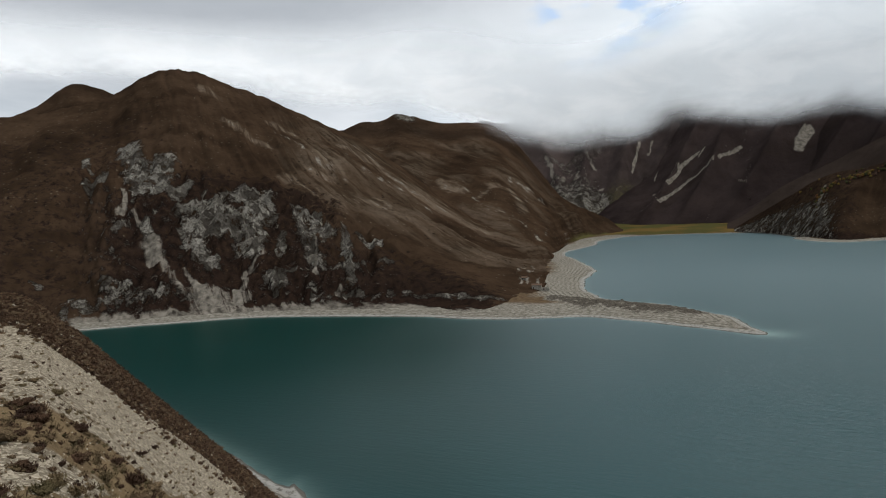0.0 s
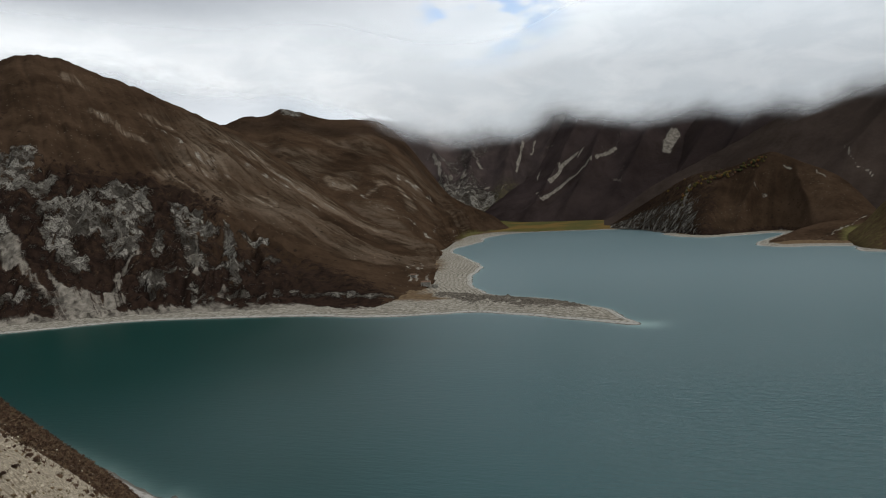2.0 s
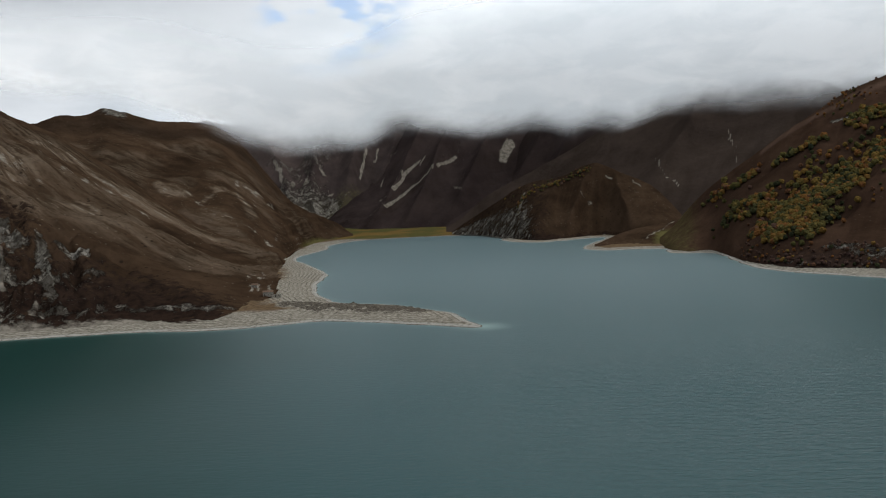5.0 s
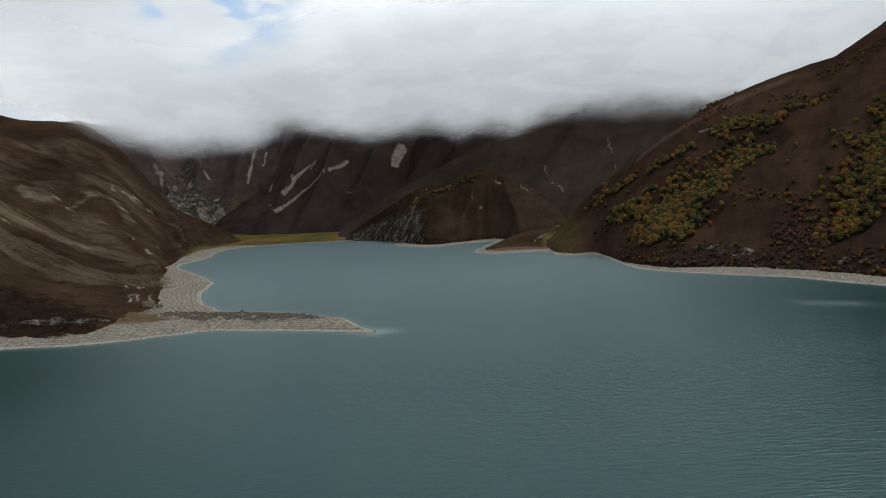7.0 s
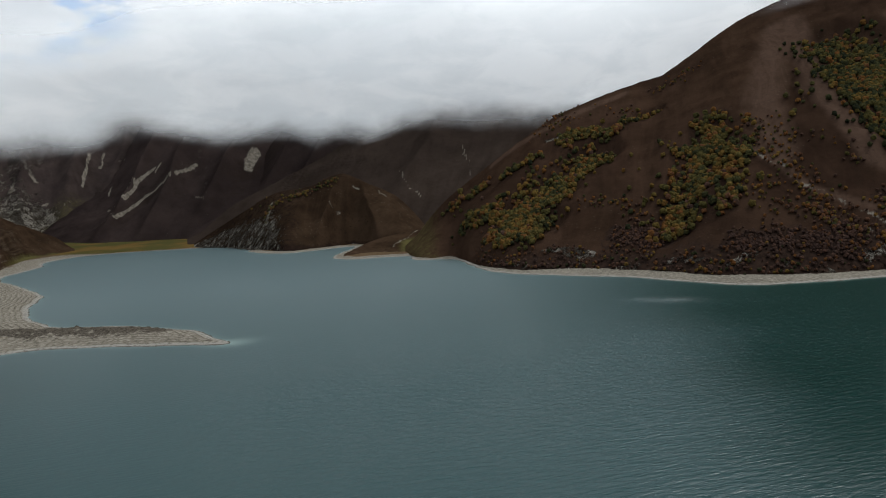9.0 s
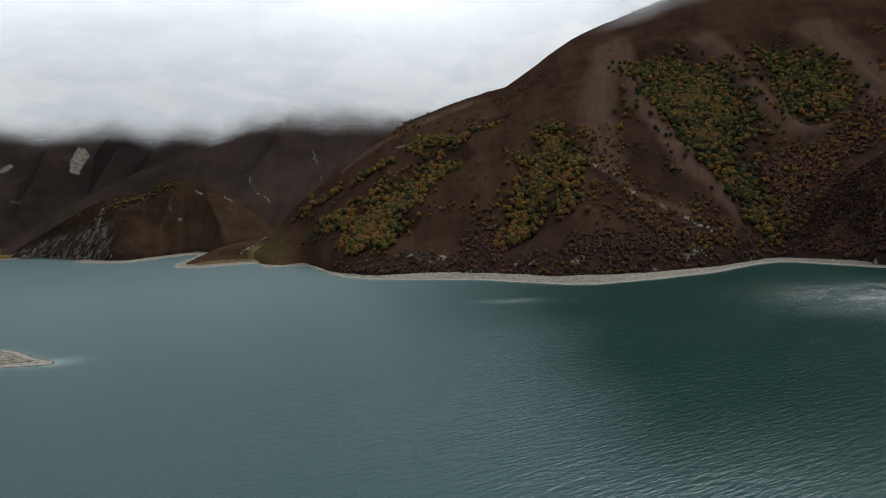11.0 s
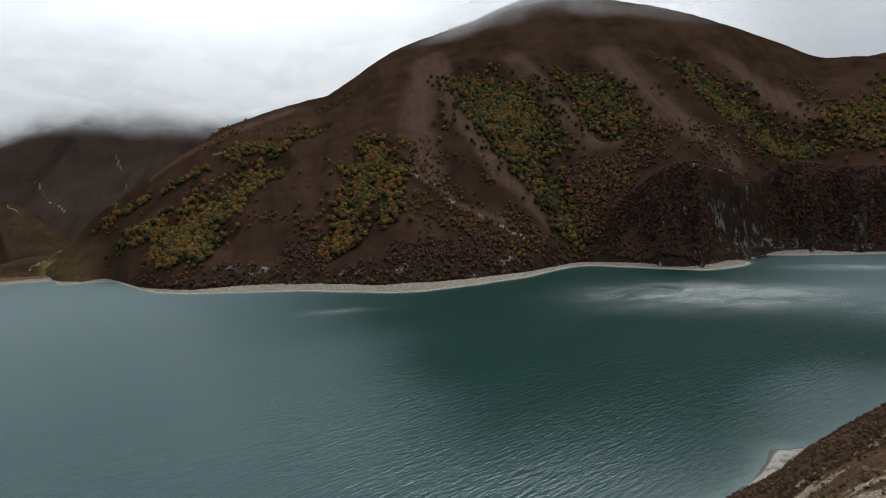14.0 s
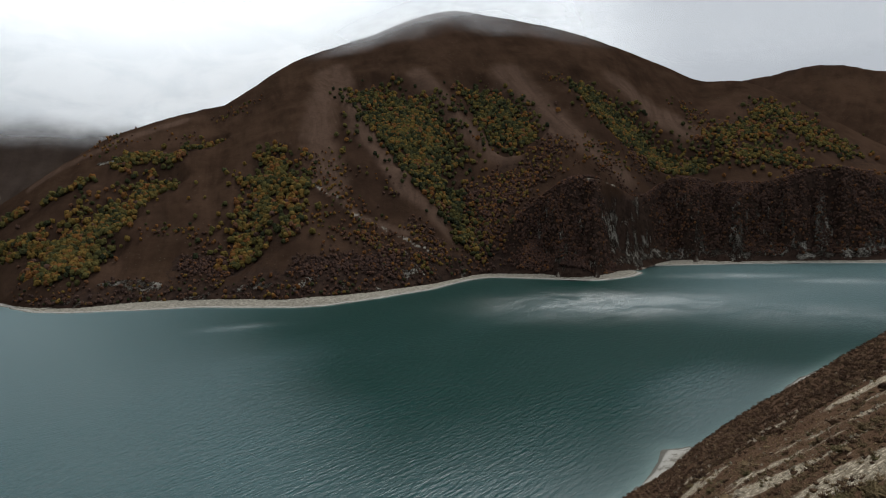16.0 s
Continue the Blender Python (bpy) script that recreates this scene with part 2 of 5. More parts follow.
def crests(along, across, shift=0.37):
    """Place on the lake in a frame along and across the windblown waves."""
    here = n.vec("ADD", n.add("ShaderNodeNewGeometry").outputs["Position"], (9000, 9000, 0))
    u = n.add("ShaderNodeVectorMath", {0: here, 1: (0.89 * along, -0.45 * along, 0)}, operation="DOT_PRODUCT").outputs["Value"]
    w = n.add("ShaderNodeVectorMath", {0: here, 1: (0.45 * across, 0.89 * across, 0)}, operation="DOT_PRODUCT").outputs["Value"]
    return n.add("ShaderNodeCombineXYZ", {0: u, 1: w, 2: shift}).outputs[0]


wind_shine, ripple = n.attr("wind_shine"), n.attr("ripple")
gust = n.noise(crests(0.0045, 0.011), 1.0, 4.0, 0.55, 0.4)
sky_tint = n.step(n.math("ADD", wind_shine, n.math("MULTIPLY", n.math("SUBTRACT", gust, 0.5), 0.8)), -0.1, 1.15)
# mirrored dark slopes and sky shine are put into the body colour by zone
body = n.mix(sky_tint, (0.0004, 0.0135, 0.0110), (0.0035, 0.0270, 0.0285))
# far water is paler: its sky reflection is painted into the colour
body = n.mix(n.attr("far_shine"), body, (0.054, 0.086, 0.091))
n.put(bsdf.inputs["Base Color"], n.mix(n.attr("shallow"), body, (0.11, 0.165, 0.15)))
swell = n.noise(crests(0.13, 0.50), 1.0, 2.0, 0.45, 0.1)
chop = n.noise(crests(0.34, 1.2, 4.41), 1.0, 2.0, 0.5, 0.1)
rise = n.math("ADD", n.math("MULTIPLY", swell, 0.70), n.math("MULTIPLY", chop, 0.28))
# glare patches: steep short waves throw back bright sky, reflectivity raised for sun glitter
glare_boost = n.math("MULTIPLY", n.attr("sparkle"), n.step(n.noise(n.place(), 0.014, 7.0, 0.70, 0.8), 0.30, 0.66))
glint = n.math("MULTIPLY", glare_boost, n.step(n.noise(crests(0.05, 0.16, 9.53), 1.0, 5.0, 0.72), 0.34, 0.58, 0.25, 1.0))
# reflectivity is cut in the painted dark zones and raised in the glare
n.put(bsdf.inputs["Specular IOR Level"], n.math("ADD", n.step(wind_shine, 0.0, 1.0, 0.05, 0.40), n.math("MULTIPLY", glare_boost, 1.3)))
n.put(bsdf.inputs["Normal"], n.add("ShaderNodeBump", {"Height": rise, "Distance": 1.0, "Strength": n.math("ADD", n.math("MULTIPLY", ripple, n.step(gust, 0.3, 0.7, 0.6, 1.0)), n.math("MULTIPLY", glint, 2.4))}).outputs[0])
n.put(bsdf.inputs["Roughness"], n.math("ADD", 0.285, n.math("ADD", n.math("MULTIPLY", n.attr("calm"), 0.05), n.math("MULTIPLY", glint, 0.30))))
WATER = mat

# ---- the lake's shore, as (bearing, distance) from the viewpoint ----
SHORE_LEFT = [(-50, 800), (-40, 770), (-28.8, 754), (-22.5, 735), (-16, 725), (-9.1, 690), (-1.9, 649), (5.3, 615), (12, 619), (17, 587), (21.3, 564), (25, 545), (25.6, 553)]
SHORE_BAY = [(24.2, 590), (22.7, 627), (19.4, 683), (16.5, 713), (13.4, 742), (12.2, 800), (11.85, 850), (11.95, 940), (12.75, 1078), (11.4, 1275), (10.3, 1440), (10.6, 1560), (12.9, 1800), (13.2, 2000)]
SHORE_FAR = [(16.7, 2240), (24.2, 2225), (28.0, 2030), (27.6, 1840), (30.8, 1672), (36.2, 1800), (34.4, 1450), (35.9, 1345), (38.8, 1352), (40.9, 1340), (41.4, 1240), (44.7, 1212)]
SHORE_RIGHT = [(46.8, 1025), (49, 940), (55, 880), (60, 846), (67, 777), (72, 797), (78, 872), (82.8, 998), (87, 965), (92.5, 919), (96, 1000), (94.6, 1120), (98.8, 1118), (103, 1130), (113, 1139), (130, 1150)]
SHORE_NEAR = [(142, 1000), (130, 800), (113, 520), (104, 330), (100.4, 293), (96.4, 279), (96.6, 257), (90, 205), (70, 160), (43, 140), (10, 165), (-8, 215), (-12.3, 243), (-13.6, 258), (-16, 268), (-25, 400), (-34, 640), (-46, 760)]


def rounded(points, parts=6):
    """A closed line through (bearing, distance) points, in metres on the plan, with soft corners."""
    p = np.array([polar(*q) for q in points])
    a, b, c, d = np.roll(p, 1, 0), p, np.roll(p, -1, 0), np.roll(p, -2, 0)
    out = []
    for k in range(parts):
        s = k / parts
        out.append(0.5 * (2 * b + (c - a) * s + (2 * a - 5 * b + 4 * c - d) * s ** 2 + (3 * b - a - 3 * c + d) * s ** 3))
    return np.stack(out, 1).reshape(-1, 2)


LAKE = rounded(SHORE_LEFT + SHORE_BAY + SHORE_FAR + SHORE_RIGHT + SHORE_NEAR)


def from_shore(x, y):
    """Distance from the water's edge, positive on land."""
    best, inside = np.full(x.shape, 1e9), np.zeros(x.shape, bool)
    for (ax, ay), (bx, by) in zip(LAKE, np.roll(LAKE, -1, 0)):
        ex, ey = bx - ax, by - ay
        s = np.clip(((x - ax) * ex + (y - ay) * ey) / (ex * ex + ey * ey + 1e-9), 0, 1)
        best = np.minimum(best, (x - ax - s * ex) ** 2 + (y - ay - s * ey) ** 2)
        cross = ((ay > y) != (by > y)) & (x < ex * (y - ay) / (ey if abs(ey) > 1e-9 else 1e-9) + ax)
        inside ^= cross
    return np.where(inside, -1, 1) * np.sqrt(best)


def painted(strokes, x, y, wide=1.0, level=1.0, wave=1.0):
    """1 on the strokes, 0 away from them."""
    total = np.zeros_like(x)
    x, y = x + 7 * wave * rough(x / 38, y / 38, 3, 401), y + 9 * wave * rough(x / 38, y / 38, 3, 402)
    for ax, ay, bx, by, w in strokes:
        ex, ey = bx - ax, by - ay
        s = np.clip(((x - ax) * ex + (y - ay) * ey) / (ex * ex + ey * ey + 1e-6), 0, 1)
        gap = np.hypot(x - ax - s * ex, y - ay - s * ey) / (w * wide)
        total = np.maximum(total, level * (1 - ease(gap, 0.45, 1.5)))
    return total


# ---- ground: lake bed, beaches, spit, meadow, one sheet to the horizon ----
far = np.concatenate([np.geomspace(60, 220, 14)[:-1], np.arange(220, 520, 12), np.arange(520, 1500, 5), np.arange(1500, 2400, 10), np.geomspace(2400, 4900, 40)])
bearing = np.concatenate([np.arange(-180, -50, 4), np.arange(-50, 130, 0.2), np.arange(130, 181, 5)])
A, D = np.meshgrid(bearing, far)
X, Y = polar(A, D)
S = from_shore(X, Y) + 4 * rough(X / 60, Y / 60, 4, 3, 0.35)
S = np.where(D < 100, 200, S)
Z = np.where(S > 0, 9 * (1 - np.exp(-S / 62)) + 0.35 * rough(X / 14, Y / 14, 3, 5), np.maximum(S * 0.14, -14))
valley = ease(D, 2230, 3000) * ease(A, 8, 13) * (1 - ease(A, 27, 31))
spine = polar(10, 704), polar(19.5, 630)
on_spit = painted([(*spine[0], *spine[1], 22)], X, Y, 1.0, 1.0) * ease(S, 8, 18) * (0.95 + 0.5 * rough(X / 12, Y / 5, 3, 6))
shelf = np.where(S > 0, ((S + 2.5 * rough(X / 40, Y / 40, 3, 4)) % 5.5) / 5.5, 0)
Z = Z + 0.45 * (shelf ** 3) * ease(S, 2, 6) * (1 - ease(S, 60, 90))
stream = np.exp(-((A - 41.2) / 0.7) ** 2) * ease(D, 1420, 1500) * (1 - ease(D, 2000, 2150))
Z = Z + valley * 24 + on_spit * (1.6 + 1.6 * np.abs(rough(X / 9, Y / 9, 3, 8)))
meadow = ease(D, 2225, 2270) * ease(A, 8, 13) * (1 - ease(A, 25.5, 27)) * (S > 8)
ground = sheet("ground", X, Y, Z, SHORE, {"level": np.maximum(Z, 0) * (1 - 0.7 * stream) * (1 + 0.7 * ease(A, 26, 29) * ease(D, 1150, 1250)), "edge": S, "meadow": meadow, "rock": on_spit})
tagged(ground, "pale terraced beaches, spit and meadow round a mountain lake", "ground", kind="structure")

# glare on the water, placed to fit the camera's view: bearing, distance, half width in degrees, half depth in metres,
# strength
GLARE = [(93, 705, 7.5, 75, 1.0), (103, 960, 3.5, 26, 0.7), (62.1, 667, 2.5, 16, 0.5), (107, 650, 6, 50, 0.4), (110, 905, 3, 25, 0.4)]
far = np.concatenate([np.arange(100, 520, 14), np.arange(520, 1500, 7), np.arange(1500, 2700, 30)])
A, D = np.meshgrid(np.arange(-60, 150, 0.25), far)
X, Y = polar(A, D)
S = -(from_shore(X, Y) + 4 * rough(X / 60, Y / 60, 4, 3, 0.35))
shallow = np.exp(-np.maximum(S, 0) / 4) * 0.35 + 0.6 * np.exp(-((X - 240) ** 2 + (Y - 492) ** 2) / 15 ** 2)
# zones where dark reflections are painted in, shaped to fit the camera's view
mirrored_dark = (1 - ease(A, -6, 20)) * (0.5 + 0.5 * ease(D, 260, 540)) * (1 - ease(S, 330, 1000)) + ease(A, 46, 68) * (1 - ease(S, 50, 400)) * ease(D, 360, 520) + 1.0 * ease(A, 58, 76) * (1 - 0.7 * ease(A, 92, 102)) * np.exp(-((D - 400) / 220) ** 2) * ease(D, 150, 280)
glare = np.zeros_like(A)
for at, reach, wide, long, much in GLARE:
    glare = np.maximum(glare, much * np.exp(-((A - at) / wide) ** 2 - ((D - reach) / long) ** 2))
wind_shine = np.clip(1 - mirrored_dark, 0, 1)
wind_shine = np.clip(wind_shine + 0.5 * glare, 0, 1.2)
ripple = (0.24 + 0.16 * ease(A, 10, 40)) * wind_shine * (1 - 0.2 * ease(A, 40, 78)) + 0.42 * ease(A, 34, 70) * ease(S, 5, 60) + 0.10 * ease(A, 10, 40) + 0.06
ripple = (ripple + 0.22 * ease(A, 50, 78) * ease(S, 5, 50)) * (1 - ease(D, 340, 620) * (1 - ease(A, 50, 70)))
# the painted sky reflection grows with distance and changes with bearing
water = sheet("water", X, Y, np.zeros_like(X), WATER, {"shallow": np.clip(shallow, 0, 1), "wind_shine": wind_shine, "ripple": ripple, "far_shine": ease(D, 300, 1050) * (1 - ease(A, 46, 72)) * ease(A, -4, 14) + 0.6 * ease(A, 92, 104) * ease(D, 500, 750), "sparkle": glare, "calm": 1 - 0.85 * ease(A, 42, 66)})
tagged(water, "rippled dark teal water of a mountain lake", "lake", kind="structure")


# marks on the land: from x, y to x, y on the plan, and half the width, in metres
SECOND_STREAK = [(2, 1775, 29, 1710, 5), (97, 1659, 159, 1725, 3.1), (146, 1739, 207, 1664, 4), (130, 1718, 177, 1729, 4), (177, 1729, 198, 1638, 4), (2, 1763, 64, 1702, 4)]
WOOD_HEADLAND = [(925, 1753, 1066, 1655, 15), (1066, 1655, 1150, 1629, 11), (955, 1966, 989, 1792, 12)]
WEST_CLIFF = [(-480, 1045, -443, 978, 16), (-443, 978, -410, 928, 15), (-397, 976, -394, 944, 19.3), (-407, 930, -368, 918, 11), (-335, 886, -300, 897, 15.9), (-300, 897, -280, 878, 15.7), (-314, 856, -273, 852, 18.2), (-281, 934, -251, 938, 19.7), (-251, 938, -237, 896, 19.1), (-252, 881, -239, 854, 16.7), (-239, 854, -238, 825, 16.1), (-291, 805, -272, 789, 9.3), (-319, 840, -299, 820, 13.4), (-196, 933, -171, 853, 10.7), (-171, 853, -150, 793, 9.9), (-170, 914, -150, 859, 9.1)]
WEST_CLIFF_MORE = [(-536, 1028, -506, 977, 6.7), (-485, 929, -477, 955, 8), (-129, 890, -116, 811, 6.5), (-116, 811, -106, 757, 6), (-105, 874, -84, 841, 8.7), (-348, 938, -357, 907, 7.5), (-206, 787, -182, 752, 6.7), (-377, 853, -358, 824, 6.9), (-205, 861, -202, 830, 7.3), (-412, 835, -400, 840, 5.5), (-453, 735, -443, 733, 3.6)]
WEST_LEDGE = [(-377, 737, -327, 734, 4.1), (-327, 734, -283, 733, 4), (-142, 739, -92, 738, 3.8), (-92, 738, -54, 723, 3.7), (-54, 737, -5, 708, 3.7), (-5, 708, 36, 686, 3.5), (36, 692, 76, 682, 2.9), (76, 682, 116, 679, 2.9), (-192, 768, -142, 780, 2), (-142, 780, -64, 797, 2), (-84, 134, -398, 705, 2.5), (-398, 705, -359, 724, 4.1)]
WEST_FAN = [(-355, 819, -342, 790, 10.3), (-333, 793, -308, 761, 6.4), (-298, 778, -280, 753, 3.4), (-430, 910, -418, 877, 5.8), (-268, 734, -256, 733, 9.2), (-243, 743, -226, 748, 10.6), (-229, 771, -230, 796, 2.8), (-230, 796, -221, 823, 2.8), (-260, 884, -248, 865, 2.3), (-248, 865, -227, 833, 2.2), (-160, 852, -152, 767, 2.8), (-115, 750, -114, 739, 5.1), (-398, 863, -385, 855, 4)]
WEST_STREAK = [(-366, 1193, -325, 1164, 3.6), (-325, 1164, -290, 1137, 3.5), (-204, 1186, -174, 1112, 6.9), (-174, 1112, -159, 1065, 6.5), (-210, 1081, -178, 1070, 4.6), (-179, 1296, -148, 1298, 6.6), (-141, 1394, -106, 1295, 4.6), (-95, 1289, -41, 1247, 8.6), (-41, 1247, -1, 1232, 8.3), (-1, 1232, 49, 1230, 6.2), (39, 1223, 80, 1235, 3.1), (-57, 1776, 16, 1725, 5.9), (-106, 1056, -79, 1038, 2.2), (-453, 1326, -424, 1302, 4.7), (-313, 1279, -267, 1258, 3.3), (-240, 1033, -182, 990, 3.5), (-154, 1022, -86, 1019, 3.5)]
WOOD_YELLOW = [(856, 777, 863, 726, 28.8), (863, 726, 858, 666, 27.9), (873, 762, 902, 727, 33.1), (902, 727, 952, 709, 33.5), (961, 715, 1033, 707, 26.8), (1033, 707, 1082, 695, 27.8), (1080, 791, 1132, 757, 15.9), (1132, 757, 1128, 699, 15.9), (1139, 705, 1212, 700, 10.4), (1212, 700, 1261, 676, 10.8), (855, 447, 925, 463, 21.9), (925, 463, 971, 470, 23.1), (973, 461, 1049, 484, 30), (1049, 484, 1109, 504, 32), (1121, 519, 1151, 510, 23.2), (873, 382, 959, 403, 13.4), (959, 403, 1032, 420, 14.5)]
WOOD_GREEN = [(1447, 414, 1346, 358, 34.6), (1346, 358, 1236, 288, 31.6), (1403, 310, 1301, 251, 39.9), (1301, 251, 1228, 214, 36.9), (1320, 340, 1174, 255, 32.5), (1174, 255, 1121, 207, 29.6), (1181, 207, 1105, 173, 23.4), (1105, 173, 1049, 153, 22), (1518, 192, 1430, 147, 30.3), (1430, 147, 1333, 101, 28.2), (1502, 140, 1436, 94, 25), (1436, 94, 1366, 69, 23.8), (1622, -54, 1517, -96, 29.4), (1517, -96, 1447, -130, 27.6), (1558, -106, 1498, -169, 36.3), (1498, -169, 1464, -187, 35.2), (1463, -176, 1459, -231, 27.3), (1459, -231, 1482, -291, 27.7)]
WOOD_EAST = [(1520, -311, 1607, -389, 29.7), (1607, -389, 1580, -452, 30.6), (1714, -454, 1651, -532, 35.6), (1651, -532, 1548, -585, 34.3), (1463, -320, 1458, -395, 25.3), (1458, -395, 1454, -467, 25.6)]
WOOD_BROWN = [(1195, 148, 1118, 132, 29.4), (1118, 132, 1063, 136, 27.7), (1239, 101, 1156, 106, 24.3), (1324, 7, 1248, 49, 19.5), (1248, 49, 1180, 97, 18.4), (932, 290, 910, 244, 11.3), (910, 244, 933, 193, 11.2), (996, 225, 977, 192, 13.6), (977, 192, 983, 169, 13.4), (1467, -143, 1350, -146, 16.7), (1412, -433, 1158, -421, 11.4), (1158, -421, 1479, -621, 11.9)]
EAST_BUSH = [(1017, -8, 1050, 36, 34.8), (1050, 36, 1047, 72, 35.4), (1002, -47, 965, -36, 34.8), (965, -36, 1000, 20, 34.8), (1244, -177, 1196, -168, 41.5), (1233, -250, 1185, -239, 41.5), (1195, -314, 1158, -302, 40.9), (1141, -366, 1124, -359, 38), (1129, -426, 1118, -429, 38.4), (1141, -475, 1109, -461, 30.7), (845, 517, 848, 460, 18.1), (813, 347, 851, 283, 15), (851, 283, 892, 232, 15.3)]
WOOD_THIN = [(1816, 1459, 1146, 836, 28.5), (909, 626, 924, 552, 12.8), (924, 552, 886, 505, 12.3), (959, 367, 891, 311, 19.9), (1097, 336, 1045, 266, 9.4), (1322, -35, 1325, -98, 22.4), (1429, 666, 1349, 736, 15.9), (1581, 42, 1598, -22, 13.6), (1142, 421, 1072, 368, 13.9), (1736, -279, 1605, -329, 20.1), (1694, 1438, 1819, 1443, 23)]
EAST_TRACK = [(1026, 391, 977, 320, 3.1), (977, 320, 959, 255, 3), (971, 284, 951, 212, 2.5), (951, 212, 987, 158, 2.5), (952, 254, 926, 224, 1.6), (926, 224, 918, 190, 1.6), (1190, -1, 1052, -35, 2.4), (1052, -35, 1098, -79, 2.3)]
EAST_ROCK = [(783, 593, 793, 567, 11.5), (793, 567, 791, 526, 11.4), (790, 407, 786, 366, 7.4), (785, 328, 803, 313, 7.2), (882, 215, 911, 201, 9.3), (1099, 827, 1109, 777, 9.2), (1045, -62, 1057, -74, 8.9), (1101, -104, 1091, -110, 9.3), (1091, -110, 1068, -103, 9.1), (1153, -143, 1159, -180, 8.9), (1187, -276, 1127, -265, 7), (1135, -271, 1127, -286, 9.8), (1130, -390, 1113, -388, 12), (1117, -349, 1103, -392, 9.9), (1098, -413, 1097, -459, 9), (1163, -339, 1144, -337, 6.1)]
EAST_PALE = [(1550, 518, 1238, 375, 17.5), (1238, 375, 1066, 252, 14.1), (1066, 252, 1043, 186, 12.7), (1488, 313, 1375, 222, 19.9), (1375, 222, 1283, 104, 18.1), (1588, 119, 1343, -4, 32.5), (1343, -4, 1291, -94, 28.9), (1691, -143, 1594, -267, 30.9), (1384, 700, 1137, 659, 26.7), (1137, 659, 911, 545, 22), (1073, 948, 1160, 870, 9.7), (1160, 870, 1331, 791, 10.2), (1040, 405, 965, 300, 6.3), (965, 300, 975, 168, 5.9), (1513, 533, 1205, 453, 24.7), (1205, 453, 1038, 367, 20.2)]
SLIDES_THIN = [(946, 2934, 911, 2871, 3.8), (850, 2615, 792, 2668, 3.5), (1084, 2626, 1192, 2666, 4.9), (1125, 2553, 1126, 2474, 3.5)]
WOOD_LOW = [(985, 1004, 984, 936, 9.3), (984, 936, 999, 899, 9.1), (913, 906, 885, 809, 14.6), (885, 809, 910, 788, 14.1), (802, 734, 799, 684, 12.6), (799, 684, 795, 630, 12.2), (994, 860, 1020, 828, 8.8), (1020, 828, 1049, 809, 8.9)]
TAN_CLIFF = [(1425, 2605, 1391, 2583, 22.4), (1391, 2583, 1364, 2560, 22.1)]
SLIDES = [(1073, 2790, 992, 2756, 10), (992, 2756, 909, 2686, 9.7), (909, 2686, 876, 2770, 12.1), (1063, 2622, 1043, 2674, 12), (1043, 2674, 985, 2685, 12.1), (985, 2685, 913, 2651, 11.9), (913, 2651, 852, 2619, 11.7), (963, 2808, 977, 2750, 7.4), (1063, 2766, 1100, 2789, 6.3)]
CIRQUE = [(516, 3298, 531, 3204, 6.9), (531, 3204, 522, 3118, 6.7), (561, 3104, 573, 3121, 9.3), (625, 3089, 636, 3121, 9.3), (710, 3163, 726, 3121, 9.5), (940, 3163, 901, 3092, 5.5), (901, 3092, 865, 3023, 5.4), (1010, 3183, 964, 3112, 4.2), (537, 3005, 594, 3029, 6.5), (647, 3023, 761, 3001, 3.9), (611, 3461, 655, 3416, 5.9)]
NORTH = [(1438, 1700, 1374, 1577, 2.7), (1374, 1577, 1375, 1519, 2.6), (1629, 1588, 1580, 1512, 2.8), (1580, 1512, 1516, 1447, 2.7)]
HEADLAND = [(996, 1739, 942, 1688, 9.9), (1180, 1594, 1183, 1574, 5), (1231, 1539, 1224, 1508, 6.6), (1239, 1453, 1234, 1418, 4.8), (1076, 1569, 1103, 1559, 3.2), (926, 1734, 949, 1740, 5)]


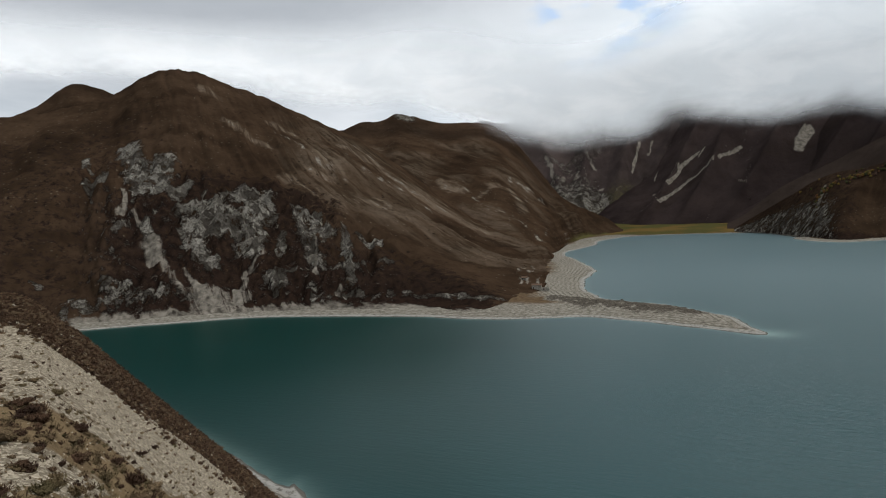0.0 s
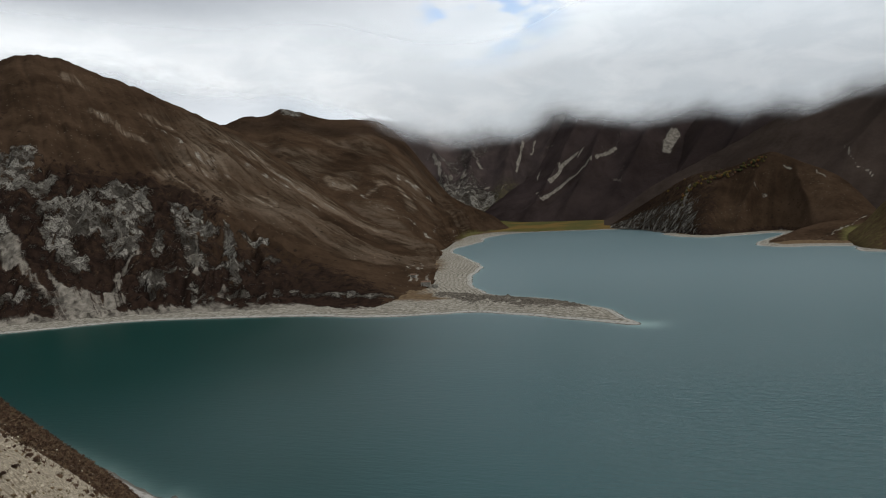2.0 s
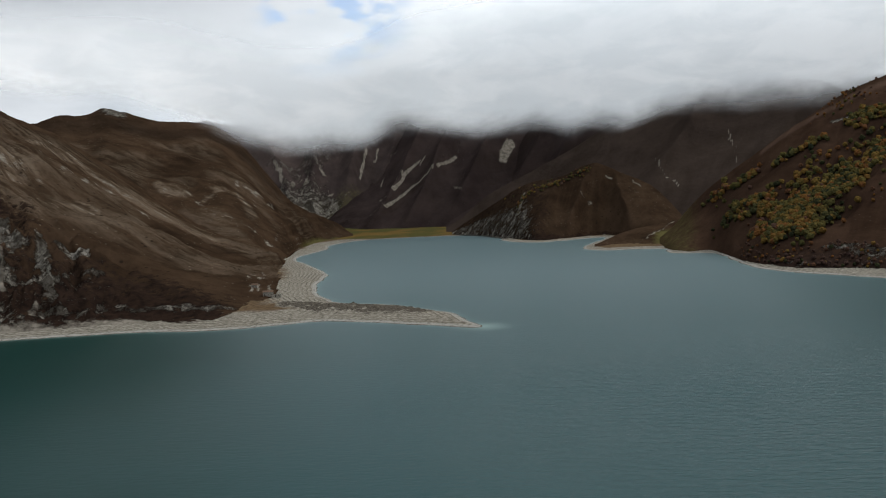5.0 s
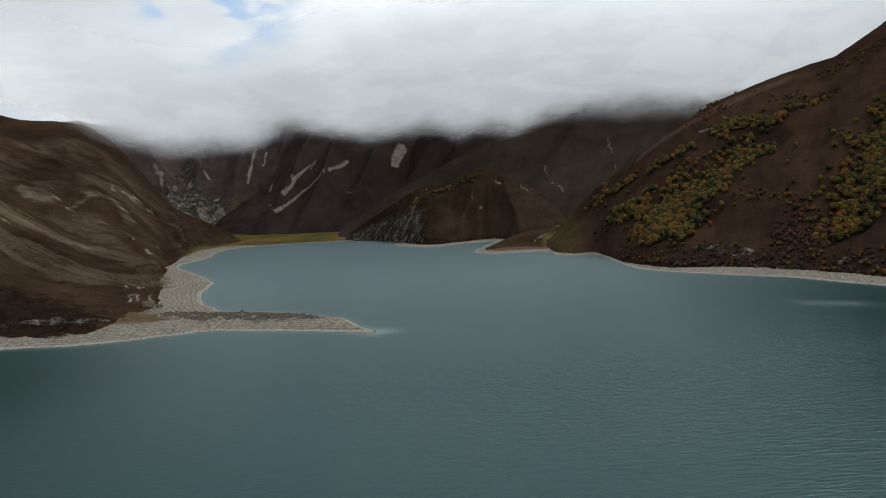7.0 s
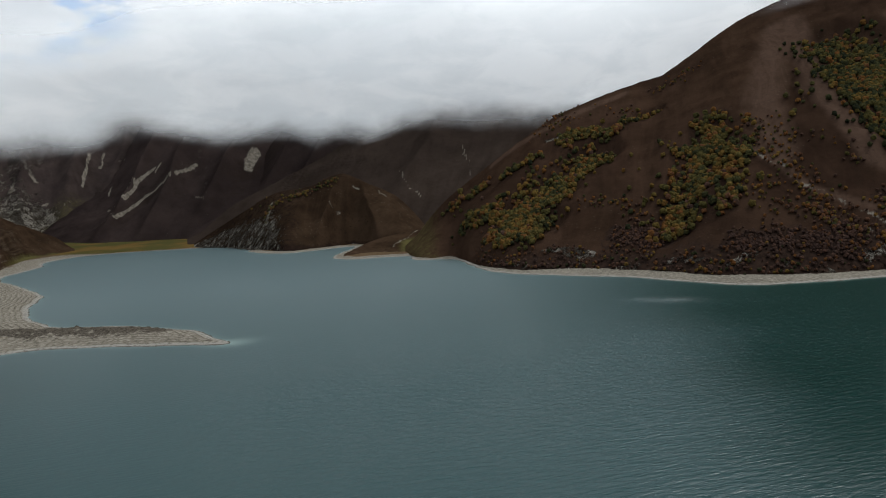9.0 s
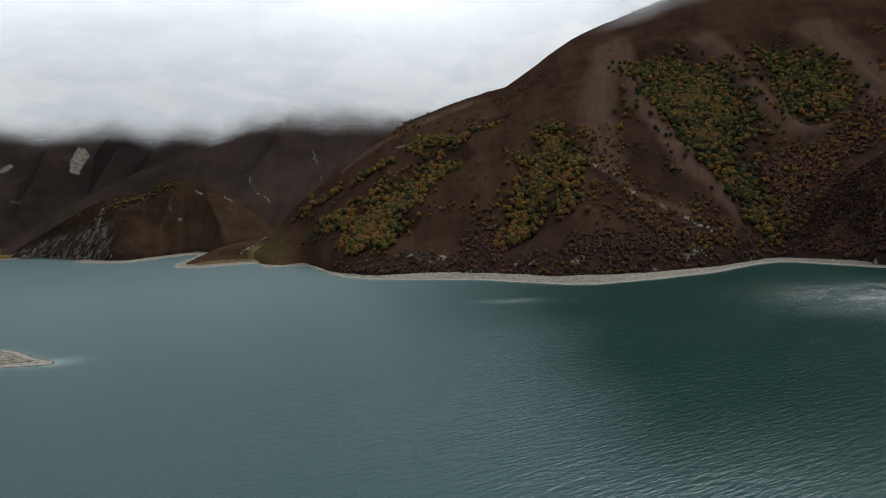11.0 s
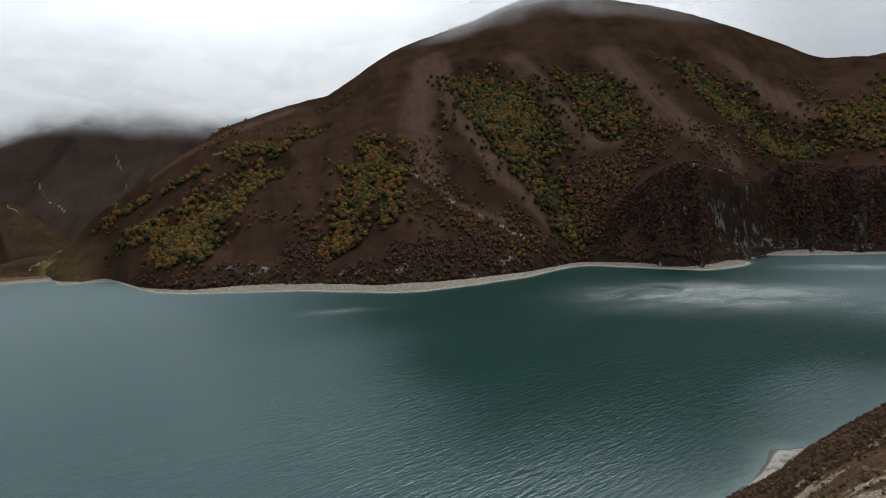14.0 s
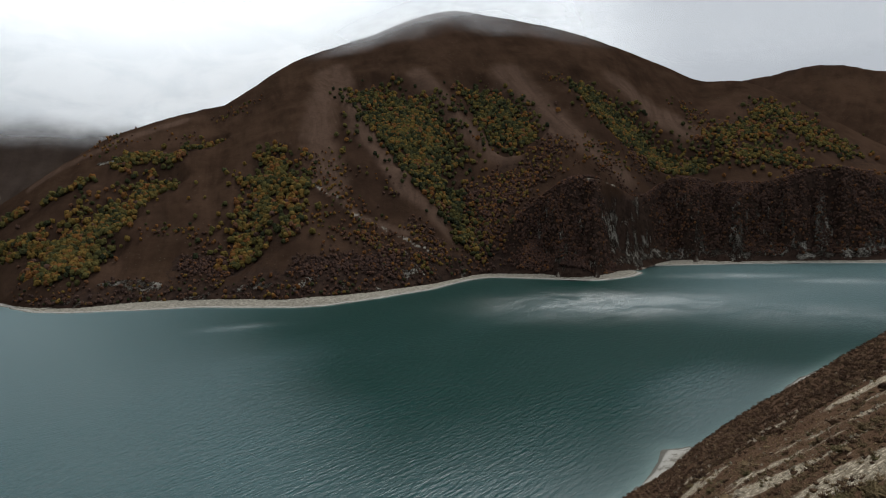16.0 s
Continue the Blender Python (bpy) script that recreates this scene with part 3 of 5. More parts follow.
# ---- mountains ----
LAND = {}
def mountain(name, label, material, foot, crest, height, fine=0.13, deep=6.0, bulge=0.0, relief=16.0, seed=0, cliff=None, marks=None, lean=((-200, 0), (200, 0)), ribs=190.0, spurs=()):
    """A mountain whose foot and crest run past the viewpoint: distances and crest's angle over the horizon by bearing."""
    az = np.arange(foot[0][0], foot[-1][0] + fine, fine)
    near_, far_ = curve(az, foot), curve(az, crest)
    z1 = EYE + far_ * np.tan(np.radians(curve(az, height)))
    steps = int(np.max(far_ - near_) / deep)
    v = np.concatenate([np.linspace(-0.03, 1, steps), 1 + np.geomspace(0.02, 1.1, 24)])
    A, V = np.meshgrid(az, v)
    D = near_ + (far_ - near_) * V
    X, Y = polar(A, D)
    lift = np.where(V < 1, V + bulge * np.sin(np.pi * np.clip(V, 0, 1)), 1 - np.maximum(V - 1, 0) ** 1.4)
    lift = np.where(V < 0, V, lift)
    Z = 2 + (z1 - 2) * lift
    side = np.radians(A) * 0.5 * (near_ + far_)
    env = np.clip(V, 0, 1) ** 0.6 * np.clip(1.08 - V, 0.04, 1) ** 0.8
    run = V * (far_ - near_)
    bend = 40 * rough(side / 260, run / 260, 2, seed + 40)
    turn = np.radians(curve(A, lean))
    across, down = side * np.cos(turn) + run * np.sin(turn), run * np.cos(turn) - side * np.sin(turn)
    Z = Z + relief * env * (2.4 * (rills((across + bend) / ribs, down / (3.4 * ribs), 4, seed) - 0.35) + 0.8 * rough(X / 150, Y / 150, 4, seed + 9))
    Z = Z + relief * 0.35 * env * (rills((across + 0.6 * bend) / 48, down / 260, 2, seed + 3) - 0.3)
    Z = Z + relief * 0.10 * rough(X / 24, Y / 24, 3, seed + 20) * np.clip(V * 4, 0, 1)
    for top, bottom, wide, high in spurs:
        gap = (A - bottom - (top - bottom) * V + 0.35 * wide * rough(V * 4, A / 9, 2, seed + 50)) / wide
        Z = Z + high * np.exp(-np.abs(gap) ** 1.3) * np.clip(4 * V * (1.02 - V), 0, 1)
    if cliff is not None:
        Z = cliff(A, V, D, D - near_, Z, X, Y)
    values = {key: np.zeros_like(Z) for key in ("rock", "scree", "bush", "green", "pale")}
    if marks is not None:
        marks(values, A, V, X, Y, Z)
        Z = Z + values["rock"] * (2.5 * rills(X / 16, Y / 16, 3, seed + 31) + 4 * rills(X / 40, Y / 40, 2, seed + 33))
    values["across"], values["down"] = across + bend, down
    LAND[name] = (az, v, near_, far_, Z)
    return tagged(sheet(name, X, Y, Z, material, values), label, "mountain", kind="structure")


def stand_on(name, x, y):
    """The height of a mountain at a place on the plan."""
    az, v, near_, far_, Z = LAND[name]
    a, d = math.degrees(math.atan2(x, y)), math.hypot(x, y)
    c = min(max((a - az[0]) / (az[1] - az[0]), 0), len(az) - 1.001)
    k, f = int(c), c - int(c)
    up = (d - near_[k] * (1 - f) - near_[k + 1] * f) / (far_[k] * (1 - f) + far_[k + 1] * f - near_[k] * (1 - f) - near_[k + 1] * f)
    return float(np.interp(up, v, Z[:, k]) * (1 - f) + np.interp(up, v, Z[:, k + 1]) * f)


def west_marks(m, A, V, X, Y, Z):
    m["rock"] = np.maximum(painted(WEST_CLIFF + WEST_CLIFF_MORE, X, Y, 1.25, 0.66, 0.5), painted(WEST_LEDGE, X, Y, 2.2, 0.55))
    zone = ease(A, -31, -27) * (1 - ease(A, -7, 0)) * (1 - ease(V, 0.30 - 0.010 * (A + 20), 0.42 - 0.010 * (A + 20)))
    m["rock"] = np.maximum(m["rock"], 0.30 * zone)
    m["scree"] = np.maximum(painted(WEST_FAN, X, Y, 1.1, 0.72), painted(WEST_STREAK + [(-134, 1168, -82, 1235, 7), (-82, 1235, -20, 1156, 8), (-181, 1393, -135, 1385, 6), (-207, 1143, -141, 1060, 7), (-307, 1252, -233, 1184, 5)], X, Y, 0.9, 0.48))
    m["pale"] = painted(WEST_STREAK, X, Y, 2.8, 0.8)
    m["scree"] = np.maximum(m["scree"], 0.8 * (1 - ease(V, 0.0, 0.035)) * (A < 6))
    flank = ease(A, -15, -8) * ease(V, 0.25, 0.4) * (1 - ease(V, 0.85, 1.0))
    m["pale"] = np.maximum(m["pale"], flank * np.clip(0.30 + 0.5 * rough(X / 150, Y / 150, 3, 47), 0, 1))
    m["bush"] = np.maximum(0.75 * (1 - ease(V, 0.05, 0.30)) * ease(A, -31, -25) * (1 - ease(A, 2, 8)), 0.42 * (1 - ease(A, -25, -19)) * (1 - ease(V, 0.65, 0.95)))
    m["scree"] = np.maximum(m["scree"], painted([(114, 965, 89, 800, 1.5), (134, 1001, 99, 806, 2), (131, 916, 113, 821, 2)], X, Y, 1.2, 0.55))
    m["bush"] = np.maximum(m["bush"], 0.7 * ease(A, -31, -24) * (1 - ease(A, -12, -4)) * (1 - ease(V, 0.30, 0.48)))
    m["scree"] = np.maximum(m["scree"], painted([(-276, 738, -262, 708, 14), (-246, 746, -240, 712, 15), (-312, 762, -275, 722, 7), (-228, 775, -240, 740, 5)], X, Y, 1.2, 0.72))


def second_marks(m, A, V, X, Y, Z):
    m["scree"] = painted(SECOND_STREAK + [(59, 1726, 115, 1549, 6), (115, 1549, 224, 1504, 7), (185, 1831, 289, 1919, 5)], X, Y, 1.2, 0.46) + 0.35 * ease(rills(A / 1.1, V * 2.2 - A / 3, 3, 91), 0.62, 0.95) * (1 - ease(V, 0.5, 0.8))
    m["pale"] = np.maximum(painted(SECOND_STREAK, X, Y, 3.0, 0.9), 0.36 * ease(rough(X / 190, Y / 190, 3, 48), -0.1, 0.5) * (1 - ease(V, 0.75, 0.95)))
    m["rock"] = 0.75 * ease(A, -4.2, -3.2) * (1 - ease(A, -2.2, -1.4)) * ease(V, 0.9, 0.97)
    m["green"] = 0.7 * ease(A, 9, 12) * (1 - ease(V, 0.05, 0.35))


def slide_marks(m, A, V, X, Y, Z):
    m["scree"] = np.maximum(painted(SLIDES, X, Y, 0.5, 1.3, 0.2), painted(SLIDES_THIN + TAN_CLIFF, X, Y, 0.9, 0.95, 0.3))
    m["rock"] = 0.25 * ease(rills(A / 1.6, V * 1.5, 3, 95), 0.6, 0.95)


def cirque_marks(m, A, V, X, Y, Z):
    m["scree"] = painted(CIRQUE, X, Y, 1.2, 0.85, 0.8)
    m["rock"] = 0.44 * ease(rough(X / 260, Y / 260, 3, 97), -0.05, 0.5) + 0.2 * (1 - ease(V, 0.1, 0.3))
    m["green"] = 0.5 * (1 - ease(V, 0.12, 0.3))


def headland_marks(m, A, V, X, Y, Z):
    m["scree"] = np.maximum(painted(HEADLAND, X, Y, 0.8, 0.62), 0.6 * (1 - ease(V, 0.0, 0.03)))
    m["rock"] = 0.52 * (1 - ease(A, 29.5, 31.5)) * (1 - ease(V, 0.5, 0.9))
    m["bush"] = 0.5 * (1 - ease(A, 31, 33)) + 0.6 * (1 - ease(V, 0.02, 0.10))


def north_marks(m, A, V, X, Y, Z):
    m["scree"] = painted(NORTH, X, Y, 1.0, 0.75)


def east_marks(m, A, V, X, Y, Z):
    m["rock"] = painted(EAST_ROCK, X, Y, 1.0, 0.60)
    m["scree"] = np.maximum(painted(EAST_TRACK, X, Y, 1.6, 0.58), 0.55 * (1 - ease(V, -0.01, 0.012)))
    low = (1 - ease(V, 0.02, 0.14 + 0.05 * np.sin(A)))
    m["bush"] = np.maximum(np.maximum(painted(EAST_BUSH, X, Y, 1.3, 0.9), 0.75 * low * ease(A, 46, 49)), 0.5 * painted(WOOD_BROWN + WOOD_EAST, X, Y, 1.6))
    m["bush"] = np.maximum(m["bush"], 0.35 * painted(WOOD_YELLOW + WOOD_GREEN, X, Y, 1.5))
    wall = ease(A, 84, 87) * ease(Z, 4, 12) * (1 - ease(Z, 95, 135)) * (1 - ease(V, 0.10, 0.16))
    m["bush"] = np.maximum(m["bush"], 0.9 * wall)
    m["rock"] = np.maximum(m["rock"], wall * np.maximum(0.22 + 0.40 * ease(rills(A / 0.9, Z / 70, 3, 79), 0.5, 0.9), 0.58 * (1 - ease(Z, 12, 30)) * ease(A, 90, 93)))
    outcrop = (1 - ease(V, 0.015, 0.055)) * ease(rough(X / 55, Y / 55, 3, 83), 0.0, 0.5) * ease(A, 47, 49) * (1 - ease(A, 84, 86))
    m["rock"] = np.maximum(m["rock"], 0.5 * outcrop)
    m["green"] = 0.5 * (1 - ease(A, 42, 46))
    m["pale"] = painted(EAST_PALE[:8] + EAST_PALE[10:], X, Y, 1.25, 1.0, 0.5) * (1 - painted(WOOD_GREEN + WOOD_YELLOW, X, Y, 1.1))


def delta_marks(m, A, V, X, Y, Z):
    m["scree"] = 0.55 * np.exp(-((A - 38.2 - 3.6 * V + 0.25 * rough(V * 6, A, 2, 45)) / 0.22) ** 2)
    m["green"] = 0.75 * ease(A, 39, 41) * (1 - ease(V, 0.5, 0.9))


def west_cliff(A, V, D, run, Z, X, Y):
    zone = ease(A, -31, -27) * (1 - ease(A, -7, 0)) * (1 - ease(V, 0.34 - 0.010 * (A + 20), 0.50 - 0.010 * (A + 20))) * ease(V, 0.0, 0.05)
    ribs = rills(X / 42 + 0.4 * rough(X / 60, Y / 60, 2, 61), Y / 120, 4, 62) - 0.4
    ledge = np.abs(((Z / 26 + 0.5 * rough(X / 80, Y / 80, 2, 63)) % 1) - 0.5)
    return Z + zone * (22 * ribs + 9 * (ledge - 0.25) + 3.0 * rough(X / 11, Y / 11, 2, 64)) - 16 * ease(A, 8.2, 10)


mountain("mountain_west", "brown grassy mountain with grey rock cliffs above the beach", BROWN,
         [(-50, 830), (-40, 800), (-28.8, 784), (-22.5, 765), (-16, 752), (-9.1, 718), (-1.9, 682), (5.3, 668), (7.6, 745), (9, 880), (10, 1080)],
         [(-50, 1400), (-30, 1450), (-21, 1500), (-8, 1500), (-3.7, 1500), (3.7, 1430), (8, 1350), (10, 1270)],
         [(-50, 8), (-30, 8.6), (-25.2, 10.13), (-23.4, 11.27), (-21.3, 12.0), (-18.8, 11.66), (-16.3, 10.7), (-13.7, 9.78), (-11, 8.54), (-8.3, 7.3), (-3.7, 4.37), (3.7, -1.22), (7, -2.6), (9, -3.5), (10, -4.15)],
         bulge=0.06, relief=20, lean=[(-50, 0), (-22, 0), (-15, 35), (-8, 62), (10, 75)], seed=1, cliff=west_cliff, deep=4.5, marks=west_marks)
mountain("mountain_west_behind", "dull brown grassy hill behind the cliff mountain", BROWN,
         [(-60, 1300), (-20, 1500)], [(-60, 2100), (-20, 2300)],
         [(-60, 4), (-40, 6), (-32.8, 7.77), (-30.6, 8.95), (-27.8, 10.67), (-26.5, 10.41), (-25.2, 10.0), (-20, 7)], deep=12, seed=5)
mountain("mountain_second", "long brown grassy mountain with pale scree streaks", BROWN,
         [(-16, 1300), (0, 1300), (8, 1390), (9.6, 1520), (10.7, 1780), (11.7, 2020), (13, 2200), (15, 2360)],
         [(-16, 2300), (0, 2400), (8, 2400), (11, 2400), (13, 2420), (15, 2450)],
         [(-16, 6), (-10, 7), (-7.8, 7.3), (-6.4, 7.85), (-4.6, 7.95), (-3.6, 8.42), (-2.2, 8.2), (0.4, 7.6), (2.6, 7.5), (4.84, 6.95), (6.5, 5.6), (8.3, 3.3), (10.1, 1.0), (12, -0.2), (13.9, -1.1), (15, -2)], deep=9, relief=16, lean=[(-16, 30), (0, 55), (15, 70)], seed=7, marks=second_marks)
mountain("mountain_cirque", "dark far mountain bowl with pale scree under cloud", FAR,
         [(-6, 2900), (8, 2900), (28, 2900)], [(-6, 3900), (8, 3900), (28, 4000)],
         [(-6, 6.6), (0, 7.1), (2.2, 7.3), (3.6, 7.48), (6, 7.3), (10, 9.2), (14, 10.5), (18, 11.0), (24, 11.0), (28, 9)], deep=14, relief=30, ribs=360, lean=[(-6, 55), (8, 40), (12, 10), (16, -30), (28, -45)],
         spurs=[(3.5, 9.0, 0.9, 75), (7, 10.8, 0.8, 65), (12.5, 11.8, 0.8, 60), (18.5, 14.0, 0.9, 90), (22, 16.5, 0.9, 80)], seed=11, marks=cirque_marks)
mountain("mountain_slides", "dark far mountain with pale landslide scars and a tan cliff", FAR_SHADED,
         [(12.6, 2820), (16, 2650), (22, 2600), (46, 2600)], [(12.6, 2950), (16, 3150), (22, 3400), (46, 3400)],
         [(12.6, -1.3), (14, 0.2), (15, 1.2), (16.6, 2.5), (18.9, 4.9), (20.5, 7.4), (22, 9.4), (26, 11), (30, 11), (36, 9.5), (41, 6), (46, 1)], deep=10, relief=20, ribs=330, spurs=[(23.5, 16.0, 0.8, 70), (29.0, 19.0, 0.8, 95), (34, 22.5, 0.9, 90)], lean=[(12, -50), (46, -55)], seed=13, marks=slide_marks)
mountain("mountain_patch", "dark mountain spur running down to the valley", FAR_SHADED,
         [(20, 2620), (24, 2560), (42, 2500), (50, 2500)], [(20, 2680), (24, 2800), (28.5, 2950), (42, 3000), (50, 3000)],
         [(20, -1.5), (22.5, 0.4), (24.5, 1.5), (26.4, 2.4), (28.7, 3.5), (30, 5.6), (31.5, 7.0), (34, 9.4), (38, 10), (44, 8.8), (50, 5)], deep=9, relief=14, ribs=300, spurs=[(33.5, 25.5, 0.9, 70), (38, 29.5, 1.1, 80)], lean=[(20, -50), (42, -45)], seed=15)
mountain("mountain_north", "bare dark brown mountain with its top in cloud", FAR_BROWN,
         [(23, 2350), (30, 2150), (40, 1900), (66, 1900)], [(23, 2400), (30, 2500), (40, 2600), (66, 2700)],
         [(23, -1.8), (24, -1.3), (26.3, 0.5), (30, 2.4), (33.6, 4.15), (37.1, 6.05), (39.5, 7.0), (42, 8.0), (45, 9.4), (48, 9.9), (51, 9.4), (54, 8.2), (58, 7.5), (66, 7)], deep=9, relief=8, ribs=260, spurs=[(46, 38.5, 1.6, 40), (54, 47, 1.8, 40)], lean=[(23, -30), (66, 0)], seed=17, marks=north_marks)
mountain("hill_headland", "brown headland hill with rocky shrubby flank", BROWN,
         [(23.5, 2270), (26, 2120), (28, 1900), (30.8, 1700), (33, 1760), (36.4, 1840), (39.5, 1680), (42.8, 1640)],
         [(23.5, 2300), (26, 2250), (30, 2050), (33, 2000), (36, 2020), (40, 1950), (42.8, 1850)],
         [(23.5, -2.2), (27, -0.1), (29.9, 1.53), (32.8, 2.01), (35.7, 2.92), (37.6, 2.11), (40.4, 0.6), (42.8, -2.2)], fine=0.1, deep=4, relief=9, spurs=[(33, 30, 0.45, 14), (35.7, 33, 0.5, 24), (36.2, 35.6, 0.4, 18), (37, 38.4, 0.5, 22)], seed=19, marks=headland_marks)


G_TOP = [(40, -7), (83.1, -4.6), (85.2, -1.35), (88.1, 0.91), (91, 2.41), (93.7, 1.79), (95.9, 0.52), (98.1, 1.68), (102.3, 1.3), (106.3, 1.28), (108.6, 1.97), (113, 1.25), (128, 1)]


def east_cliff(A, V, D, run, Z, X, Y):
    Z = Z - 22 * painted(WOOD_YELLOW[:6] + WOOD_YELLOW[9:14] + WOOD_GREEN, X, Y, 1.25, 1.0, 0.5) * np.clip(5 * V, 0, 1)
    wall = run - 36 * rough(A / 2.6, run / 260, 3, 77) - 10 * rough(X / 22, Y / 22, 3, 78)
    crest_z = EYE + (D - run + 95) * np.tan(np.radians(curve(A, G_TOP)))
    step = crest_z * ease(wall, 4, 95) * ease(A, 82.5, 86)
    return np.maximum(Z, np.minimum(step, crest_z) * (1 - 0.25 * ease(run, 140, 420)))


mountain("mountain_east", "big russet grassy mountain with autumn trees in its gullies", RUSSET,
         [(40.6, 1400), (41.6, 1290), (45, 1228), (46.9, 1062), (49, 983), (55, 926), (60, 892), (67, 823), (72, 842), (78, 914), (82.8, 1028), (87, 1000), (92.5, 955), (95, 1040), (97, 1130), (103, 1150), (113, 1160), (128, 1170)],
         [(40.6, 1460), (46, 1450), (50, 1450), (54, 1500), (60, 1600), (66, 1700), (73, 1800), (81, 1850), (90, 1900), (100, 1950), (107, 1900), (113, 1850), (128, 1800)],
         [(40.6, -3.35), (41.7, -2.4), (42.8, -1.05), (44.8, 0.8), (47.3, 2.6), (49.7, 4.3), (52.1, 5.85), (54, 6.95), (55.5, 7.5), (57.3, 8.15), (60.6, 9.0), (62.2, 9.4), (63.8, 10.3), (65.5, 11.35), (67, 12.25), (69.75, 13.4), (72.2, 14.1), (75.5, 15.1), (77.1, 15.7), (79.3, 16.2), (81.2, 16.35), (84.5, 15.76), (87.7, 15.01), (90.9, 14.05), (94.9, 12.37), (98.4, 10.62), (100.7, 9.39), (103.7, 8.96), (107.1, 7.3), (110, 5.34), (113.1, 3.23), (128, 2.5)],
         deep=6.5, relief=9, ribs=230, lean=[(40, -30), (60, -5), (70, 20), (95, 26), (128, 20)], seed=23, cliff=east_cliff, marks=east_marks)
mountain("hill_delta", "low grassy rise behind the stream delta", BROWN,
         [(35.4, 1405), (38.8, 1388), (41.1, 1376), (42, 1340), (46, 1400)], [(35.4, 1450), (38, 1560), (40, 1640), (42, 1700), (46, 1720)],
         [(35.4, -3.8), (36.3, -3.42), (37.8, -2.82), (39.4, -2.42), (41.4, -2.1), (43.3, -1.7), (46, -0.4)], fine=0.08, deep=5, relief=5, seed=37, marks=delta_marks)
mountain("hill_southeast", "russet hill far down the lake", RUSSET,
         [(98, 1900), (128, 1900)], [(98, 2700), (128, 2700)],
         [(98, 8.4), (103.7, 9.0), (105.7, 9.13), (107.9, 9.45), (110.1, 9.26), (113.1, 8.39), (128, 6)], deep=16, seed=29)

# ---- the slope below the viewpoint ----
FALL = [(-190, -0.55), (-140, -0.62), (-100, -0.50), (-60, -0.20), (-42, -0.03), (-33.6, 0.047), (-32.25, 0.054), (-30.9, 0.071), (-29.9, 0.089), (-28.5, 0.113), (-26.7, 0.150), (-24.85, 0.186), (-21.3, 0.255), (-18, 0.317), (-14.6, 0.385), (0, 0.55), (41, 0.68), (80, 0.54),
        (94.3, 0.400), (97.5, 0.360), (100.2, 0.314), (104, 0.261), (107.6, 0.217), (110.6, 0.177), (113, 0.146), (122, 0.03), (140, -0.20), (180, -0.55), (190, -0.58)]


def slope_height(a, d):
    x, y = polar(a, d)
    z = EYE - 6 - curve(a, FALL) * d + (0.10 * rough(x / 3, y / 3, 4, 51) + 0.45 * rough(x / 17, y / 17, 3, 52)) * ease(d, 2, 20)
    z = z - 0.0022 * np.maximum(d - 215, 0) ** 2 * ease(60 - np.abs(a - 40), -60, -35)
    return np.clip(z, -30, EYE + 330)


def slope_kind(a, d):
    """How much bare gravel, and how much shrub, grows at a place on the near slope."""
    x, y = polar(a, d)
    west = (a < 40) * 1.0
    patch = rough(x / 9, y / 9, 4, 55) + 0.6 * rough(x / 30, y / 30, 2, 56)
    across = rough((x + y) / 26, (x - y) / 7, 3, 57)
    gravel_w = ease(d, 36, 52) * (1 - ease(d + 24 * patch, 78, 104)) * 0.9 + (1 - ease(d, 40, 56)) * ease(0.8 * across + 0.45 * patch, -0.45, 0.35) * 0.80
    gravel_e = (1 - ease(d, 80, 120)) * ease(0.8 * across + 0.6 * patch, -0.1, 0.65) * 0.78
    gravel = west * gravel_w + (1 - west) * gravel_e
    return gravel, np.clip(1.0 - 0.95 * gravel, 0.10, 1)


mat, n, bsdf = surface("stony_hillside")
here = n.place()
tiny, fine, mid = n.noise(here, 5.0, 6.0, 0.7), n.noise(here, 0.9, 8.0, 0.7), n.noise(here, 0.15, 5.0, 0.6)
pebble = n.add("ShaderNodeTexVoronoi", {"Vector": here, "Scale": 3.2, "Randomness": 1.0})
stones = n.mix(n.step(pebble.outputs["Distance"], 0.15, 0.60), (0.37, 0.320, 0.244), (0.12, 0.098, 0.070))
stones = n.mix(n.step(fine, 0.40, 0.68, 0.0, 0.75), stones, (0.150, 0.125, 0.092))
heath = n.mix(n.step(fine, 0.38, 0.62), (0.050, 0.034, 0.020), (0.165, 0.112, 0.064))
heath = n.mix(n.step(tiny, 0.45, 0.7, 0.0, 0.6), heath, (0.20, 0.145, 0.085))
heath = n.mix(n.step(mid, 0.45, 0.7, 0.0, 0.5), heath, (0.070, 0.036, 0.022))
speck = n.step(n.math("ADD", fine, n.math("MULTIPLY", mid, 0.4)), 0.86, 0.92)
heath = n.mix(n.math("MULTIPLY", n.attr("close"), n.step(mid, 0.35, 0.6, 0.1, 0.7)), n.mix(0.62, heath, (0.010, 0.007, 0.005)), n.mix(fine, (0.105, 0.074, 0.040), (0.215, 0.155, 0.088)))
heath = n.mix(n.math("MULTIPLY", n.attr("east"), 0.8), heath, n.mix(fine, (0.017, 0.009, 0.0065), (0.074, 0.041, 0.026)))
heath = n.mix(speck, heath, (0.30, 0.275, 0.235))
edge = n.math("ADD", n.attr("gravel"), n.math("MULTIPLY", n.math("SUBTRACT", fine, 0.5), 1.3))
n.put(bsdf.inputs["Base Color"], n.mix(n.step(edge, 0.36, 0.56), heath, stones))
n.put(bsdf.inputs["Normal"], n.add("ShaderNodeBump", {"Height": n.math("ADD", n.math("MULTIPLY", fine, 0.9), n.math("MULTIPLY", tiny, 0.25)), "Distance": 0.5, "Strength": 0.8}).outputs[0])
STONY = mat

